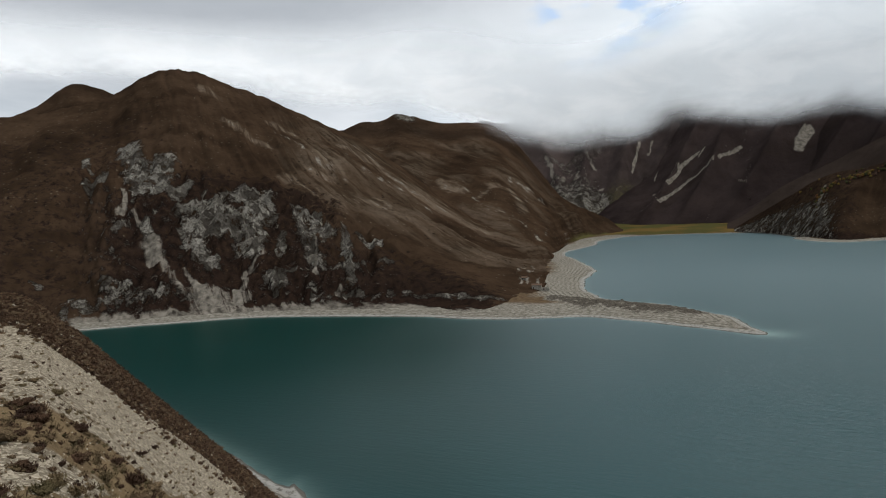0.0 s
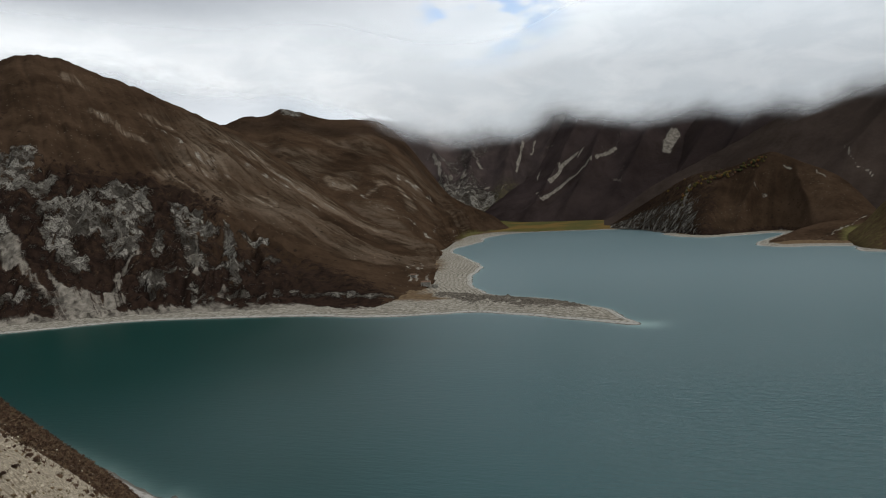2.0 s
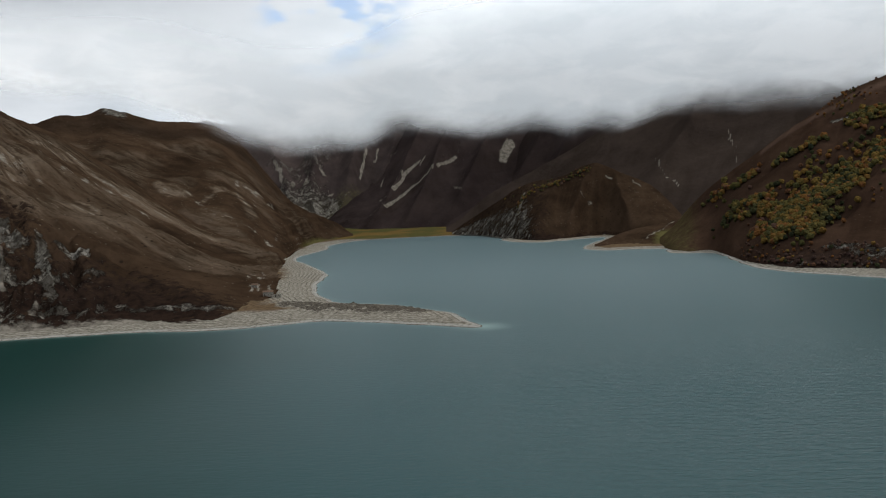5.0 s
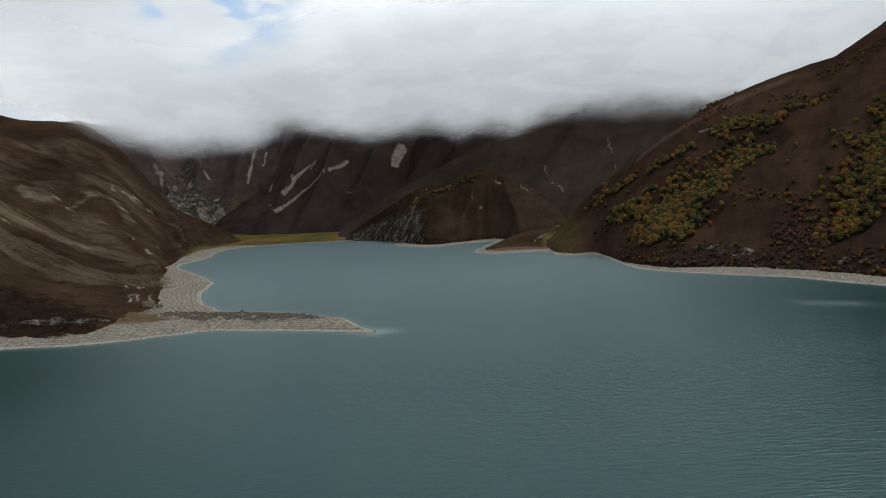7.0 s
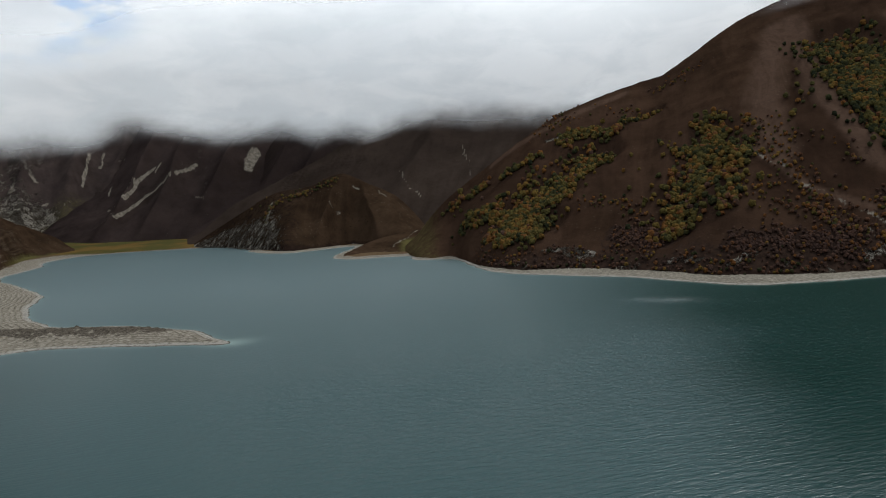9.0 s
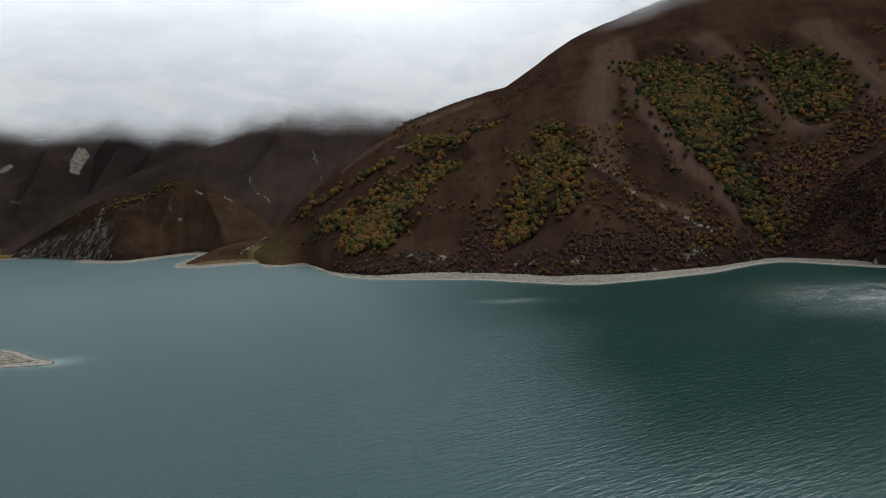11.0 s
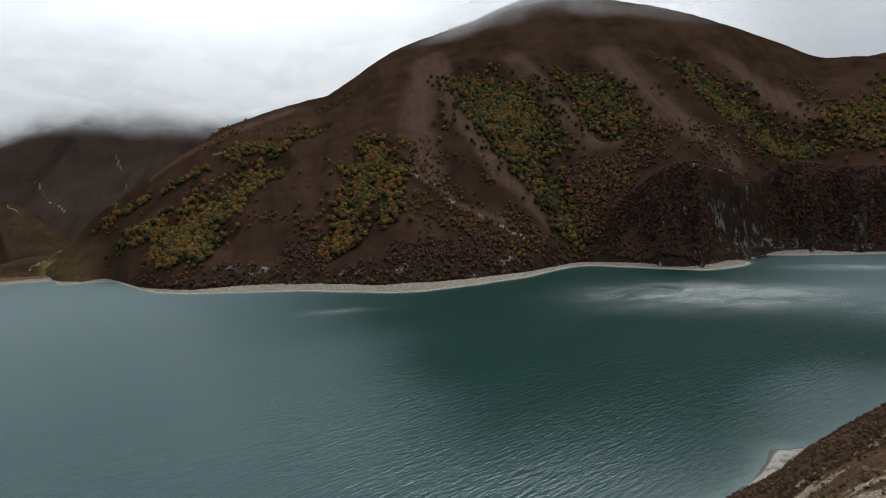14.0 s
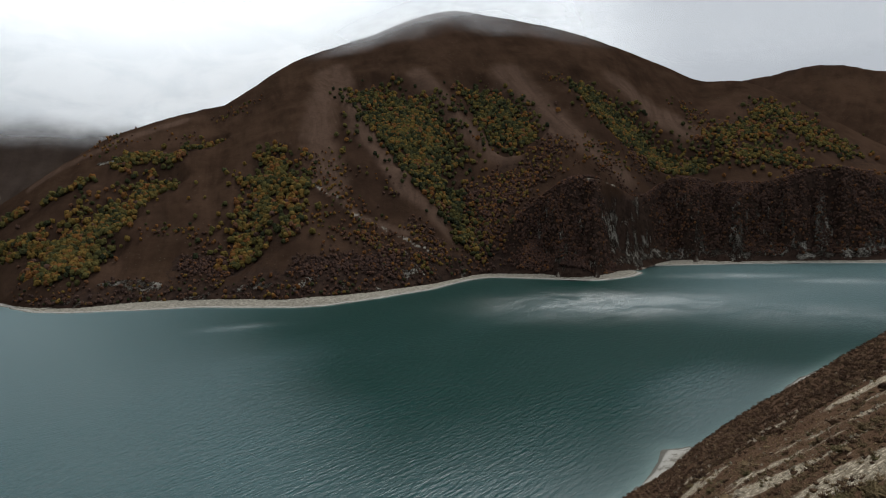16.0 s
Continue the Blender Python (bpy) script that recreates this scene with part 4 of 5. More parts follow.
A, D = np.meshgrid(np.concatenate([np.arange(-180, -45, 1.5), np.arange(-45, -8, 0.15), np.arange(-8, 88, 0.8), np.arange(88, 122, 0.15), np.arange(122, 181, 1.5)]), np.concatenate([[0.0], np.geomspace(2, 900, 170)]))
X, Y = polar(A, D)
gravel, _ = slope_kind(A, D)
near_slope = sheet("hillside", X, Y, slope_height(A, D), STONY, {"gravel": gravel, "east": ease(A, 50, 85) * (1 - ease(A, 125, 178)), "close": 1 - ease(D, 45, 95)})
tagged(near_slope, "steep stony hillside with pale gravel and dry shrubs", "hillside", kind="structure")

# ---- clouds ----
mat = bpy.data.materials.new("low_cloud")
mat.use_nodes = True
n = Nodes(mat.node_tree)
here = n.place()
lump = n.noise(n.place((1, 1, 1.9)), 0.0030, 5.0, 0.5, 0.4)
wisp = n.noise(n.place((1, 1, 1.3)), 0.010, 4.0, 0.5, 0.5)
level = n.math("ADD", n.attr("rise"), n.math("ADD", n.math("MULTIPLY", n.math("SUBTRACT", lump, 0.5), 1.15), n.math("MULTIPLY", n.math("SUBTRACT", wisp, 0.5), 0.35)))
cover = n.math("MULTIPLY", n.step(level, -0.15, 1.05), n.attr("thick"))
tone = n.mix(n.step(n.noise(n.place((1, 1, 2.2)), 0.0042, 5.0, 0.55, 0.4), 0.38, 0.62), (0.88, 0.90, 0.915), (0.99, 0.995, 1.0))
vapour = n.add("ShaderNodeMixShader", {0: 0.5, 1: n.add("ShaderNodeBsdfDiffuse", {0: tone}).outputs[0], 2: n.add("ShaderNodeBsdfTranslucent", {0: tone}).outputs[0]}).outputs[0]
n.add("ShaderNodeOutputMaterial", {0: n.add("ShaderNodeMixShader", {0: cover, 1: n.add("ShaderNodeBsdfTransparent").outputs[0], 2: vapour}).outputs[0]})
CLOUD = mat


def cloud(name, label, start, end, base, top, distance, thick, seed, ends=(5, 5), depth=1.1):
    """A bank of vapour: base and top by bearing, as angles over the horizon; it thickens upward from its base."""
    A, U = np.meshgrid(np.arange(start, end, 0.5), np.linspace(-0.35, 1, 30))
    lo, hi = curve(A, base), curve(A, top)
    angle = lo + (hi - lo) * U
    D = distance + 25 * rough(A / 9, U, 2, seed) + 260 * U
    X, Y = polar(A, D)
    Z = EYE + D * np.tan(np.radians(angle))
    fade = ease(A, start, start + ends[0]) * (1 - ease(A, end - ends[1], end)) * (1 - ease(U, 0.15, 0.98)) * (1 - 0.75 * np.exp(-((A - 12) / 9) ** 2) * ease(angle, 10, 15.5)) * ease(U, -0.35, -0.2)
    fade = fade * (1 - 0.85 * ease(A, 80, 96)) if name == "cloud_bank" else fade
    return tagged(sheet(name, X, Y, Z, CLOUD, {"rise": (angle - lo) / depth, "thick": thick * fade}), label, "cloud")


BANK_BASE = [(-70, 9), (-30, 10.5), (-20, 11), (-12, 9.6), (-7, 8.8), (-3, 9.0), (4, 6.6), (7.6, 5.4), (10.4, 5.0), (13.3, 5.0), (17, 5.4), (18.6, 6.4), (21.9, 6.2), (24.7, 5.5), (29, 5.7), (31, 5.9), (33.7, 5.2), (36, 5.5), (38, 5.4), (41, 6.5), (43.4, 6.9), (47, 6.5), (51, 6.3), (54, 6.4), (70, 9), (80, 12), (100, 10), (150, 9)]
BANK_TOP = [(-70, 17), (-30, 16.5), (-8, 17), (6, 19.5), (20, 21), (72, 22), (90, 24), (150, 24)]
for k, distance in enumerate((2150, 2480)):
    cloud("cloud_bank", "low white cloud bank hiding the mountain tops", -70, 150, BANK_BASE, BANK_TOP, distance, 0.93, 200 + k, (10, 10), 2.3)
for k, distance in enumerate((1600,)):
    cloud("summit_mist", "thin mist drifting over the mountain summit", 68, 100, [(66, 11.8), (72, 13.0), (77, 14.3), (81, 15.0), (86, 14.7), (92, 13.3), (100, 11.6)], [(66, 15.4), (72, 17.2), (80, 19.6), (86, 19.0), (100, 15.6)], distance, 0.62, 230 + k, (5, 14), 2.6)


# ---- plants, stones ----
class Heap:
    """Gathers pieces of mesh into one."""

    def __init__(self):
        self.v, self.f, self.t, self.count = [], [], [], 0

    def add(self, verts, faces, tint):
        self.v.append(verts)
        self.f.append(faces + self.count)
        self.t.append(np.full(len(verts), tint) if np.isscalar(tint) else tint)
        self.count += len(verts)

    def mesh(self, name, material, smooth=False):
        v, f, t = np.concatenate(self.v), np.concatenate(self.f), np.concatenate(self.t)
        mesh = bpy.data.meshes.new(name)
        mesh.vertices.add(len(v))
        mesh.vertices.foreach_set("co", v.astype(np.float32).ravel())
        mesh.loops.add(f.size)
        mesh.loops.foreach_set("vertex_index", f.astype(np.int32).ravel())
        mesh.polygons.add(len(f))
        mesh.polygons.foreach_set("loop_start", (np.arange(len(f)) * 3).astype(np.int32))
        mesh.polygons.foreach_set("use_smooth", np.full(len(f), smooth))
        mesh.update(calc_edges=True)
        mesh.attributes.new("tint", "FLOAT", "POINT").data.foreach_set("value", t.astype(np.float32))
        mesh.materials.append(material)
        return mesh


rng = np.random.default_rng(7)
bm = bmesh.new()
bmesh.ops.create_icosphere(bm, subdivisions=1, radius=1)
bm.verts.ensure_lookup_table()
BALL_V = np.array([v.co[:] for v in bm.verts])
BALL_F = np.array([[v.index for v in f.verts] for f in bm.faces])
bm.free()


bm = bmesh.new()
bmesh.ops.create_icosphere(bm, subdivisions=2, radius=1)
bm.verts.ensure_lookup_table()
CORE_V = np.array([v.co[:] for v in bm.verts])
CORE_F = np.array([[v.index for v in f.verts] for f in bm.faces])
bm.free()


def foliage(name, stops, dark=0.35, grain_=1.3):
    """Leaves whose colour runs through the stops by tint, uneven from clump to clump."""
    mat, n, bsdf = surface(name, 0.8)
    jitter = n.math("MULTIPLY", n.math("SUBTRACT", n.add("ShaderNodeNewGeometry").outputs["Random Per Island"], 0.5), 0.12)
    ramp = n.add("ShaderNodeValToRGB", {0: n.math("ADD", n.attr("tint"), jitter, clamp=True)})
    while len(ramp.color_ramp.elements) < len(stops):
        ramp.color_ramp.elements.new(0.5)
    for k, colour in enumerate(stops):
        ramp.color_ramp.elements[k].position = k / (len(stops) - 1)
        ramp.color_ramp.elements[k].color = (*colour, 1)
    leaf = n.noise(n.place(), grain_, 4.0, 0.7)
    # near-black noise patches put the shade between leaves into the colour
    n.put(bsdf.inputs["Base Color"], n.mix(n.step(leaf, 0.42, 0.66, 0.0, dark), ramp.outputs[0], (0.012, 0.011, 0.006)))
    n.put(bsdf.inputs["Normal"], n.add("ShaderNodeBump", {"Height": leaf, "Distance": 1.2, "Strength": 0.9}).outputs[0])
    return mat


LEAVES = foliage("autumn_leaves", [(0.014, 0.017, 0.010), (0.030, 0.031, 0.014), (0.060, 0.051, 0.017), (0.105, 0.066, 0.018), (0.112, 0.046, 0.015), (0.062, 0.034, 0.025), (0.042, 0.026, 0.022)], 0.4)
mat, n, bsdf = surface("bark")
n.put(bsdf.inputs["Base Color"], n.mix(n.noise(n.place((4, 4, 1)), 3.0), (0.035, 0.028, 0.022), (0.10, 0.085, 0.07)))
BARK = mat


def crown_shape(tall, wide, lumps):
    """A rounded head of leaves round a stem, with clumps standing out of it and gaps between them."""
    core = CORE_V * rng.uniform(0.80, 1.16, (len(CORE_V), 1)) * [wide * 0.42, wide * 0.42, tall * 0.36] + [0, 0, tall * 0.60]
    verts, faces, base = [core], [CORE_F], len(core)
    for k in range(lumps):
        up = 0.34 + 0.54 * (k + rng.uniform(0, 1)) / lumps
        reach = wide * 0.42 * math.sin(math.pi * min(up * 0.92, 1)) * rng.uniform(0.55, 0.95)
        turn = k * 2.4 + rng.uniform(-0.5, 0.5)
        size = wide * rng.uniform(0.15, 0.24)
        v = BALL_V * rng.uniform(0.72, 1.25, (len(BALL_V), 1)) * size * np.array([1, 1, rng.uniform(0.9, 1.2)])
        verts.append(v + [reach * math.cos(turn), reach * math.sin(turn), tall * up])
        faces.append(BALL_F + base)
        base += len(v)
    return np.concatenate(verts), np.concatenate(faces)


def trunk_shape(tall, wide):
    ring = [(math.cos(k * 2 * math.pi / 5), math.sin(k * 2 * math.pi / 5)) for k in range(5)]
    v, f = [], []
    for r, z in ((0.028, -0.08), (0.020, 0.25), (0.012, 0.60), (0.004, 0.90)):
        v += [(r * tall * x, r * tall * y, z * tall) for x, y in ring]
    for k in range(3):
        for j in range(5):
            a, b, c, d = k * 5 + j, k * 5 + (j + 1) % 5, k * 5 + 5 + (j + 1) % 5, k * 5 + 5 + j
            f += [(a, b, c), (a, c, d)]
    for turn in range(4):
        base = len(v)
        dx, dy = math.cos(turn * 1.7), math.sin(turn * 1.7)
        z0 = tall * (0.3 + 0.12 * turn)
        v += [(0.01 * tall, 0, z0), (-0.01 * tall, 0.005 * tall, z0), (0, -0.01 * tall, z0 + 0.02 * tall), (dx * wide * 0.38, dy * wide * 0.38, z0 + 0.16 * tall)]
        f += [(base, base + 1, base + 3), (base + 1, base + 2, base + 3), (base + 2, base, base + 3)]
    return np.array(v, float), np.array(f)


CROWNS = [crown_shape(1.0, rng.uniform(0.70, 1.0), 5) for k in range(10)]


def grow(strokes, name, density, size, tints, heap, spread=1.0):
    """Trees thrown over the strokes on a mountain; those over the limit go into the heap."""
    out = []
    for ax, ay, bx, by, w in strokes:
        w = w * spread
        count = int(density * (math.hypot(bx - ax, by - ay) * 2 * w + math.pi * w * w))
        for k in range(count):
            s, off, along = rng.uniform(0, 1), rng.normal(0, 0.55) * w * (2.0 if rng.uniform(0, 1) < 0.12 else 1.0), rng.normal(0, 0.3) * w
            ex, ey = (bx - ax), (by - ay)
            long = math.hypot(ex, ey) + 1e-6
            x, y = ax + ex * s + (ex * along - ey * off) / long, ay + ey * s + (ey * along + ex * off) / long
            out.append((x, y, stand_on(name, x, y), size * rng.uniform(0.55, 1.25), float(np.clip(0.72 * rng.choice(tints) + 0.28 * tints[int(np.clip((0.5 + 0.8 * grain(np.array([x / 45]), np.array([y / 45]), 88)[0]) * len(tints), 0, len(tints) - 1))] + rng.normal(0, 0.05), 0, 1)), rng.uniform(0, 6.28)))
    dry = from_shore(np.array([o[0] for o in out]), np.array([o[1] for o in out])) > 34
    return [o for o, ok in zip(out, dry) if ok]


def plant_into(heap, trees):
    for x, y, z, tall, tint, turn in trees:
        v, f = CROWNS[rng.integers(len(CROWNS))]
        c, s_ = math.cos(turn), math.sin(turn)
        w = v * tall
        heap.add(np.stack([w[:, 0] * c - w[:, 1] * s_ + x, w[:, 0] * s_ + w[:, 1] * c + y, w[:, 2] + z - 0.12 * tall], 1), f, tint)


BELT = [(925, 305, 900, 218, 16), (1079, 409, 939, 275, 20), (1206, 38, 1223, -11, 11), (1232, 772, 1256, 663, 11), (1250, -47, 1343, -130, 16)]
yellow = grow(WOOD_YELLOW + WOOD_LOW, "mountain_east", 1 / 60, 11.5, (0.05, 0.15, 0.28, 0.34, 0.40, 0.46, 0.54, 0.66, 0.85), None, 1.45)
rng.shuffle(yellow)
yellow = [tuple(o) for o in yellow]
green = grow(WOOD_GREEN, "mountain_east", 1 / 55, 11.0, (0.0, 0.05, 0.10, 0.16, 0.20, 0.26, 0.32, 0.42, 0.56, 0.80), None, 1.45)
east = grow(WOOD_EAST, "mountain_east", 1 / 75, 11, (0.05, 0.2, 0.3, 0.42, 0.5, 0.85), None, 1.6)
brown = grow(WOOD_BROWN, "mountain_east", 1 / 40, 6.5, (0.3, 0.55, 0.75, 0.8, 0.85, 0.9, 0.95, 1.0), None, 1.7)
cliff_bush = grow(EAST_BUSH, "mountain_east", 1 / 16, 5.0, (0.76, 0.82, 0.88, 0.92, 0.96, 1.0, 1.0), None, 1.5)
thin = grow(WOOD_THIN + BELT, "mountain_east", 1 / 120, 6, (0.1, 0.5, 0.65, 0.8, 0.95), None, 1.5)

az_, v_, near_, far_, _ = LAND["mountain_east"]
for k in range(650):
    a = rng.uniform(46.5, 84)
    d = float(np.interp(a, az_, near_)) + 4 + 55 * rng.uniform(0, 1) ** 1.6
    x, y = polar(a, d)
    brown.append((x, y, stand_on("mountain_east", x, y), rng.uniform(2.5, 7), float(rng.choice((0.1, 0.5, 0.7, 0.78, 0.82, 0.86, 0.9, 0.95, 1.0, 1.0))), rng.uniform(0, 6.28)))
headland = grow(WOOD_HEADLAND, "hill_headland", 1 / 60, 8, (0.1, 0.3, 0.4, 0.9), None, 1.2)
heap = Heap()
singles = yellow[:260] if len(yellow) > 260 else yellow
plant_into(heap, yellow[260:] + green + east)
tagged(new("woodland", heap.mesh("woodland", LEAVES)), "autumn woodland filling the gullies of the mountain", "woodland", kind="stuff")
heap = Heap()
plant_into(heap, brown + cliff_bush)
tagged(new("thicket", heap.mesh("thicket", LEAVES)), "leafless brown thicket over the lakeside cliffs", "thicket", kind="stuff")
heap = Heap()
plant_into(heap, headland)
tagged(new("headland_scrub", heap.mesh("headland_scrub", LEAVES)), "yellowing scrub on the headland flank", "scrub", kind="stuff")

TREES = {}
TONES = [(0.14, "dark green"), (0.30, "olive green"), (0.40, "yellow green"), (0.50, "golden yellow"), (0.64, "orange"), (0.90, "brown leafless")]


def tree(x, y, z, tall, tint, turn):
    """A broadleaf tree: an empty with a trunk and a crown."""
    tone = min(range(len(TONES)), key=lambda k: abs(TONES[k][0] - tint))
    kind = (tone, int(rng.integers(4)))
    at = pose(x, y, z, 0, 0, math.degrees(turn)) @ Matrix.Scale(tall, 4)
    if kind in TREES:
        made = copy_thing(TREES[kind], at)
        made.scale = (tall,) * 3
        return made
    root = new("tree")
    crown_, stem = Heap(), Heap()
    v, f = crown_shape(1.0, 0.8, 14)
    crown_.add(v - [0, 0, 0.1], f, TONES[tone][0])
    stem.add(*trunk_shape(1.0, 0.8), 0.5)
    for part_name, mesh in (("crown", crown_.mesh("crown", LEAVES)), ("trunk", stem.mesh("trunk", BARK, True))):
        new(part_name, mesh).parent = root
    root.matrix_basis = at
    tagged(root, f"{TONES[tone][1]} autumn tree on the mountain slope", "tree", "autumn trees on the slope")
    TREES[kind] = root
    return root


for one in singles + thin[:40]:
    tree(*one)
heap = Heap()
plant_into(heap, thin[40:])
tagged(new("scattered_bushes", heap.mesh("scattered_bushes", LEAVES)), "small bushes scattered over the grassy slope", "bushes", kind="stuff")

# dry shrubs and stones on the near slope
TWIGS = foliage("dry_twigs", [(0.095, 0.078, 0.040), (0.150, 0.108, 0.060), (0.190, 0.135, 0.080), (0.085, 0.050, 0.032), (0.046, 0.028, 0.020)], 0.30, 6.0)


def shrub_shape(blades, lumps):
    """A low cushion of twigs: dark clumps bristling with thin blades."""
    verts, faces, base = [], [], 0
    for k in range(lumps):
        turn, reach = rng.uniform(0, 6.28), rng.uniform(0, 0.34)
        v = BALL_V * rng.uniform(0.7, 1.25, (len(BALL_V), 1)) * rng.uniform(0.16, 0.28) * [1, 1, 0.8] + [reach * math.cos(turn), reach * math.sin(turn), rng.uniform(0.08, 0.28)]
        verts.append(v), faces.append(BALL_F + base)
        base += len(v)
    for k in range(blades):
        turn, lean = rng.uniform(0, 6.28), rng.uniform(0.1, 1.2)
        root = np.array([rng.normal(0, 0.16), rng.normal(0, 0.16), 0.05])
        tip = root + np.array([math.sin(lean) * math.cos(turn), math.sin(lean) * math.sin(turn), 0.75 * math.cos(lean) + 0.1]) * rng.uniform(0.35, 0.62)
        side = np.array([-math.sin(turn), math.cos(turn), 0]) * 0.028
        mid = (root + tip) / 2 + [0, 0, 0.05]
        verts.append(np.array([root, mid - side, mid + side, tip]))
        faces.append(np.array([(0, 1, 2), (1, 3, 2)]) + base)
        base += 4
    return np.concatenate(verts), np.concatenate(faces)


def spots(count, low, high, a0, a1, seed):
    """Places on the near slope, dense near by, chosen where shrubs grow."""
    r = np.random.default_rng(seed)
    d = np.exp(r.uniform(math.log(low), math.log(high), count * 4))
    a = r.uniform(a0, a1, count * 4)
    g, grows = slope_kind(a, d)
    keep = r.uniform(0, 1, count * 4) < grows
    return a[keep][:count], d[keep][:count]


SHRUBS = []
for k in range(8):
    heap = Heap()
    v, f = shrub_shape(90, 5)
    heap.add(v, f, k / 7)
    SHRUBS.append(heap.mesh("shrub", TWIGS))
for a0, a1, seed, count in ((-36, -13, 301, 130), (93, 116, 302, 165)):
    for k, (a, d) in enumerate(zip(*spots(count, 13, 85, a0, a1, seed))):
        x, y = polar(a, d)
        ob = new("shrub", SHRUBS[int(rng.integers(8))])
        size = rng.uniform(0.35, 1.2)
        ob.matrix_basis = pose(x, y, float(slope_height(np.array([a]), np.array([d]))[0]) - 0.05, 0, 0, rng.uniform(0, 360))
        ob.scale = (size * rng.uniform(0.9, 1.5), size * rng.uniform(0.9, 1.5), size * rng.uniform(0.6, 0.9))
        tagged(ob, "dry brown shrub on the stony hillside", "shrub", "shrubs on the hillside")
SMALL = [shrub_shape(14, 2) for k in range(6)]
heap = Heap()
for a0, a1, seed, close in ((-37, -12, 311, 1500), (92, 117, 312, 3000)):
    for low, high, count, big in ((10, 26, close // 2, 0.20), (24, 95, close, 0.36), (75, 380, 9000, 0.75)):
        a, d = spots(count, low, high, a0, a1, seed + count)
        z = slope_height(a, d)
        x, y = polar(a, d)
        for k in range(len(a)):
            v, f = SMALL[int(rng.integers(6))]
            size = big * rng.uniform(0.5, 1.5)
            size = size * (1 + 0.5 * ease(d[k], 120, 300))
            heap.add(v * [size * 1.2, size * 1.2, size * 1.0] + [x[k], y[k], z[k] - 0.04], f, rng.uniform(0.6, 1) if low > 50 else rng.uniform(0, 1))
tagged(new("heath_tufts", heap.mesh("heath_tufts", TWIGS)), "low brown heath tufts over the hillside", "heath", kind="stuff")

mat, n, bsdf = surface("limestone")
n.put(bsdf.inputs["Base Color"], n.mix(n.noise(n.place(), 2.5, 6.0, 0.65), (0.16, 0.135, 0.100), (0.36, 0.315, 0.242)))
n.put(bsdf.inputs["Normal"], n.add("ShaderNodeBump", {"Height": n.noise(n.place(), 8.0, 5.0), "Distance": 0.1, "Strength": 0.6}).outputs[0])
LIMESTONE = mat
heap = Heap()
for a0, a1, seed in ((-37, -12, 321), (92, 117, 322)):
    r = np.random.default_rng(seed)
    d, a = np.exp(r.uniform(math.log(11), math.log(170), 26000)), r.uniform(a0, a1, 26000)
    g, _ = slope_kind(a, d)
    keep = r.uniform(0, 1, 26000) < g + 0.08
    a, d = a[keep], d[keep]
    z = slope_height(a, d)
    x, y = polar(a, d)
    for k in range(len(a)):
        size = min(0.026 + r.pareto(2.6) * 0.026, 0.17) * (0.55 + d[k] / 95)
        v = BALL_V[[0, 1, 3, 5, 7, 9, 11]] * r.uniform(0.6, 1.3, (7, 1)) * size * [1.0, 1.0, 0.95]
        heap.add(v + [x[k], y[k], z[k] + size * 0.2], np.array([(0, 1, 2), (0, 2, 3), (0, 3, 1), (1, 4, 2), (2, 5, 3), (3, 4, 1), (4, 6, 2), (2, 6, 5), (5, 6, 4), (3, 5, 4)]), 0.5)
tagged(new("gravel", heap.mesh("gravel", LIMESTONE)), "pale limestone gravel and stones on the hillside", "gravel", kind="stuff")


# ---- stone hut, ruin and shore post ----
mat, n, bsdf = surface("rubble_wall")
here = n.place()
n.put(bsdf.inputs["Base Color"], n.mix(n.step(n.noise(here, 1.2, 6.0, 0.7), 0.35, 0.65), (0.10, 0.090, 0.075), (0.26, 0.240, 0.205)))
n.put(bsdf.inputs["Normal"], n.add("ShaderNodeBump", {"Height": n.noise(here, 3.0, 5.0), "Distance": 0.15, "Strength": 0.8}).outputs[0])
RUBBLE = mat
mat, n, bsdf = surface("rusty_roof", 0.6)
n.put(bsdf.inputs["Base Color"], n.mix(n.noise(n.place((0.3, 2, 1)), 1.5, 5.0), (0.050, 0.034, 0.025), (0.105, 0.070, 0.050)))
ROOF = mat
mat, n, bsdf = surface("dark_wood", 0.7)
n.put(bsdf.inputs["Base Color"], n.mix(n.noise(n.place((6, 6, 1)), 2.0), (0.014, 0.011, 0.009), (0.045, 0.034, 0.026)))
WOOD = mat


def block(bm, x0, y0, z0, x1, y1, z1, bevel=0.0):
    made = bmesh.ops.create_cube(bm, size=1, matrix=Matrix.Translation(((x0 + x1) / 2, (y0 + y1) / 2, (z0 + z1) / 2)) @ Matrix.Diagonal((x1 - x0, y1 - y0, z1 - z0, 1)))
    if bevel:
        edges = list({e for v in made["verts"] for e in v.link_edges})
        bmesh.ops.bevel(bm, geom=edges, offset=bevel, segments=1, affect="EDGES")


def part(name, bm, material, parent, label=""):
    mesh = bpy.data.meshes.new(name)
    bm.to_mesh(mesh)
    bm.free()
    mesh.materials.append(material)
    ob = new(name, mesh)
    ob.parent = parent
    return tagged(ob, label) if label else ob


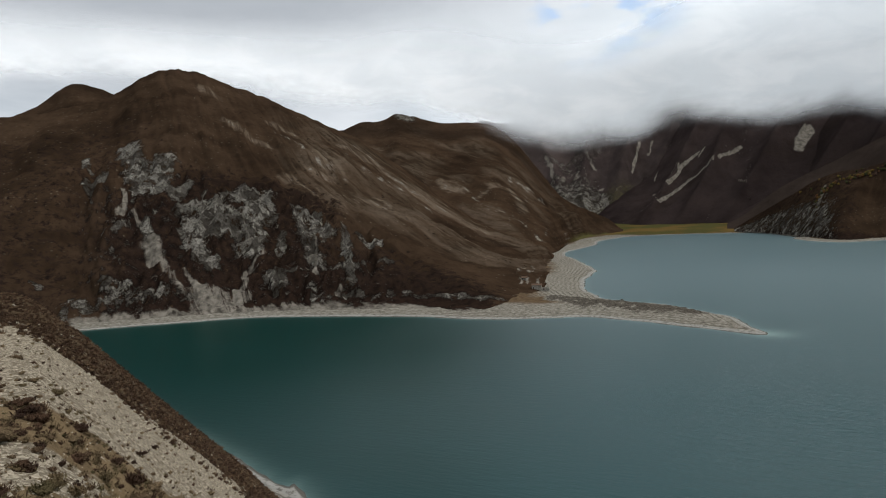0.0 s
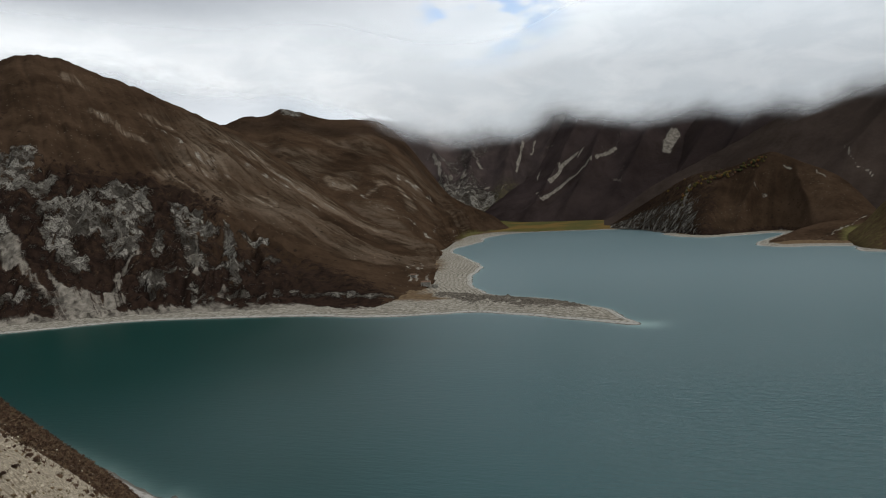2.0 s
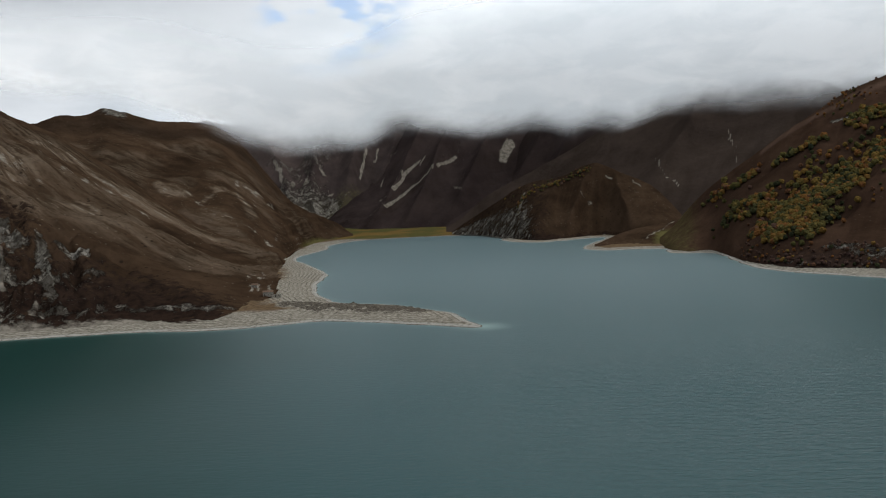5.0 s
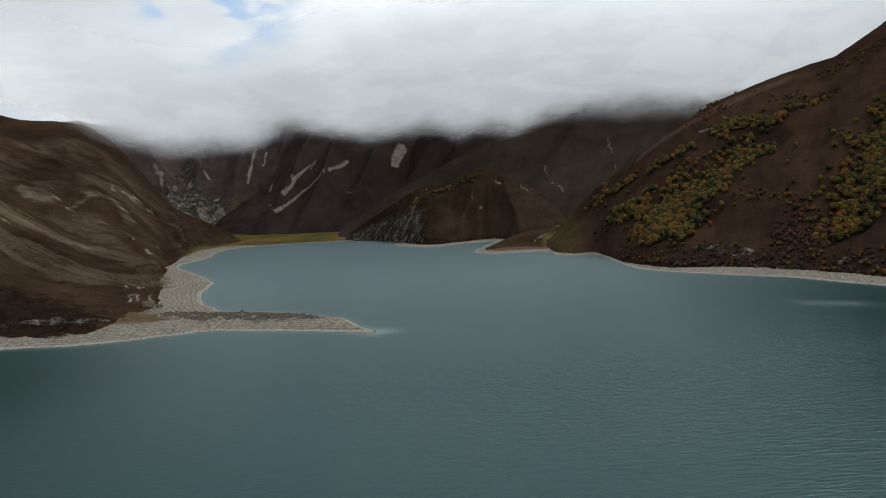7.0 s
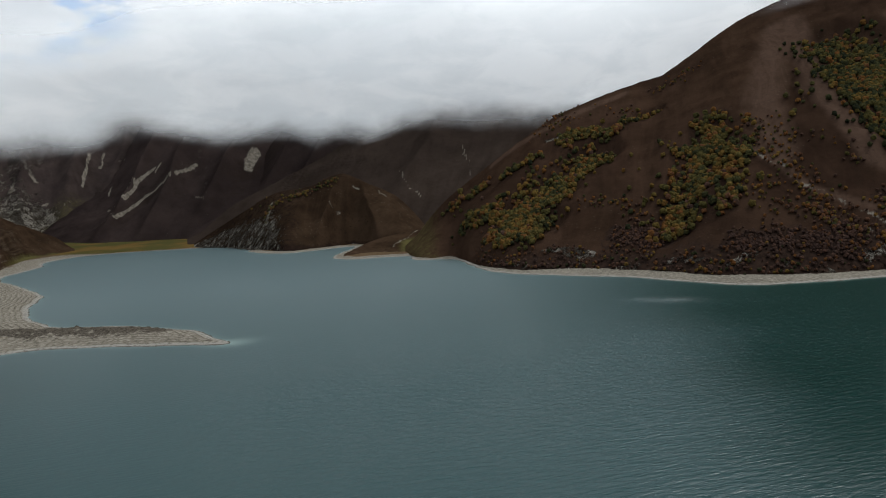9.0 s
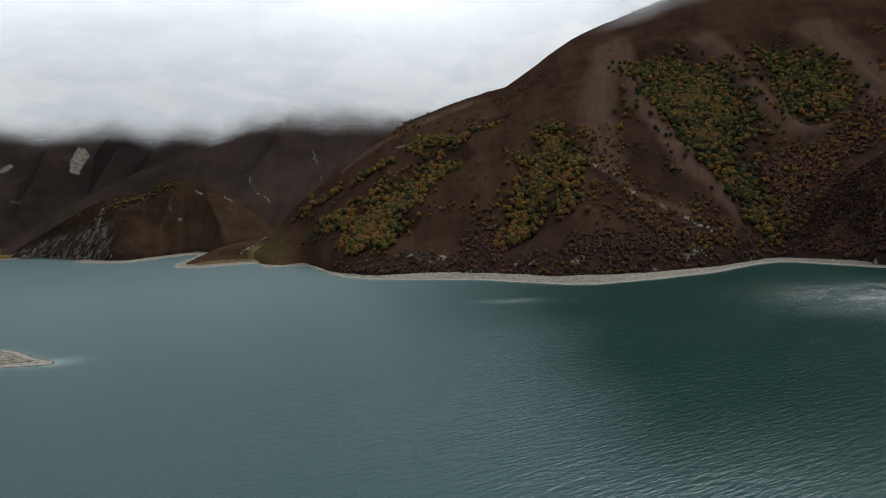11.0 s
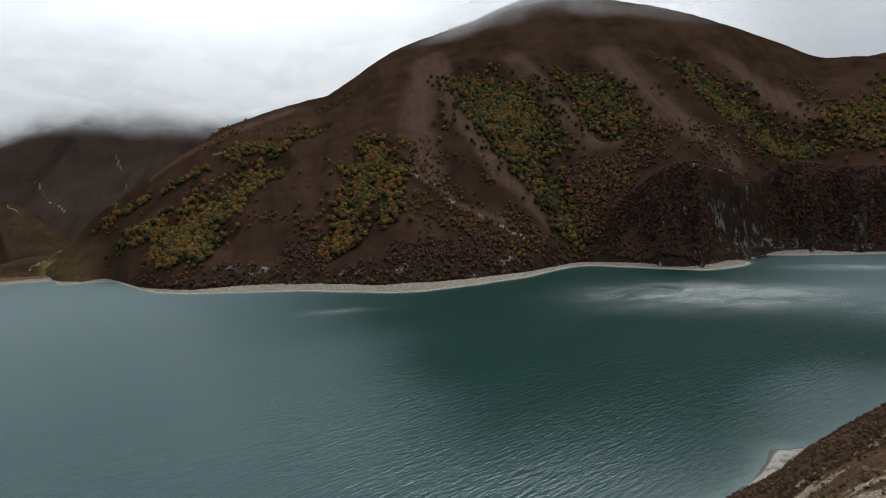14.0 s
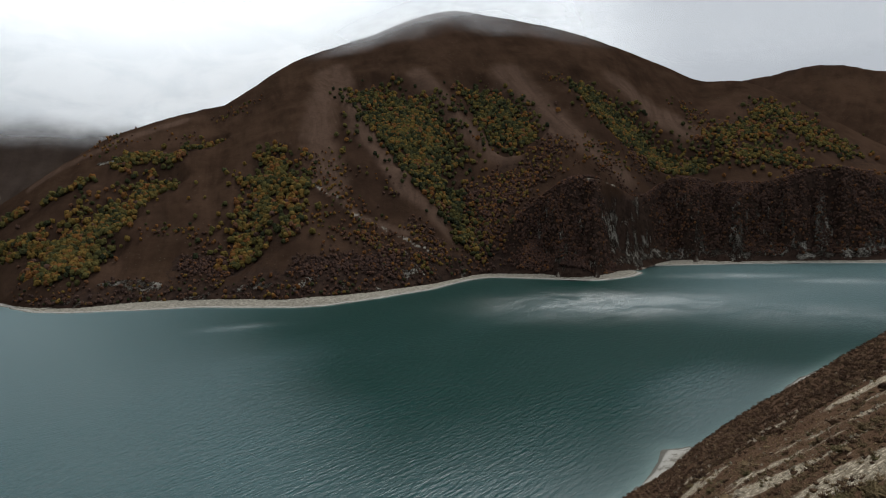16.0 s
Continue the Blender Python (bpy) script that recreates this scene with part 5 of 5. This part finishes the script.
def walls_with_gaps(long, deep, high, thick, gaps):
    """Four walls; gaps in the front wall as (from, to, sill, head)."""
    bm = bmesh.new()
    at = 0.0
    for a, b, sill, head in sorted(gaps):
        block(bm, at, 0, -1.2, a, thick, high)
        if sill > 0:
            block(bm, a, 0, -1.2, b, thick, sill)
        block(bm, a, 0, head, b, thick, high)
        at = b
    block(bm, at, 0, -1.2, long, thick, high)
    block(bm, 0, deep - thick, -1.2, long, deep, high)
    block(bm, 0, thick, -1.2, thick, deep - thick, high)
    block(bm, long - thick, thick, -1.2, long, deep - thick, high)
    return bm


def hut(x, y, z, turn, long, deep, high, roofed, label):
    """A small stone building with a doorway and a window."""
    root = new("stone_hut")
    part("wall", walls_with_gaps(long, deep, high, 0.6, [(1.4, 2.5, 0, 2.0), (long - 3.2, long - 1.9, 1.0, 2.1)]), RUBBLE, root)
    bm = bmesh.new()
    block(bm, 1.4, 0.35, -0.2, 2.5, 0.42, 2.0)
    part("door", bm, WOOD, root, "dark plank door")
    bm = bmesh.new()
    for a, b, c, d in ((0, 0, 1.3, 0.1), (0, 1.0, 1.3, 1.1), (0, 0.1, 0.1, 1.0), (1.2, 0.1, 1.3, 1.0), (0.6, 0.1, 0.7, 1.0)):
        block(bm, long - 3.2 + a, 0.25, 1.0 + b, long - 3.2 + c, 0.33, 1.0 + d)
    part("window_frame", bm, WOOD, root)
    if roofed:
        bm = bmesh.new()
        low, up_ = high - 0.1, high + 1.5
        p = [bm.verts.new(q) for q in ((-0.4, -0.4, low), (long + 0.4, -0.4, low), (long + 0.4, deep / 2, up_), (-0.4, deep / 2, up_), (long + 0.4, deep + 0.4, low), (-0.4, deep + 0.4, low))]
        for face in ((0, 1, 2, 3), (3, 2, 4, 5), (0, 3, 5), (1, 4, 2)):
            bm.faces.new([p[k] for k in face])
        part("roof", bm, ROOF, root)
    else:
        bm = bmesh.new()
        for k in range(14):
            block(bm, 0.45 * k * long / 6.3, -0.02, high, 0.45 * k * long / 6.3 + 0.4, 0.58, high + 0.15 + 0.5 * abs(math.sin(k * 2.3)), 0.05)
        part("broken_wall_top", bm, RUBBLE, root)
    root.matrix_basis = pose(x, y, z, 0, 0, turn)
    return tagged(root, label, "hut")


hut(101, 776, stand_on("mountain_west", 101, 776) + 0.3, -12, 11, 6.5, 4.2, True, "small pale stone hut with a rusty roof above the beach")
hut(112, 770, 6.6, -12, 8, 5, 2.6, False, "roofless low stone ruin beside the hut")
hut(93, 813, stand_on("mountain_west", 93, 813) + 0.2, -30, 7, 5, 2.6, True, "little brown roofed shed on the grassy slope")
root = new("marker_post")
bm = bmesh.new()
bmesh.ops.create_cone(bm, cap_ends=True, segments=10, radius1=0.28, radius2=0.20, depth=6.0, matrix=Matrix.Translation((0, 0, 2.0)))
part("pole", bm, WOOD, root)
bm = bmesh.new()
block(bm, -0.7, -0.08, 3.6, 0.7, 0.02, 4.6, 0.03)
part("board", bm, WOOD, root)
root.matrix_basis = pose(*polar(91.9, 934), 0.2, 0, 0, -91)
tagged(root, "thin dark marker post at the water's edge", "post")
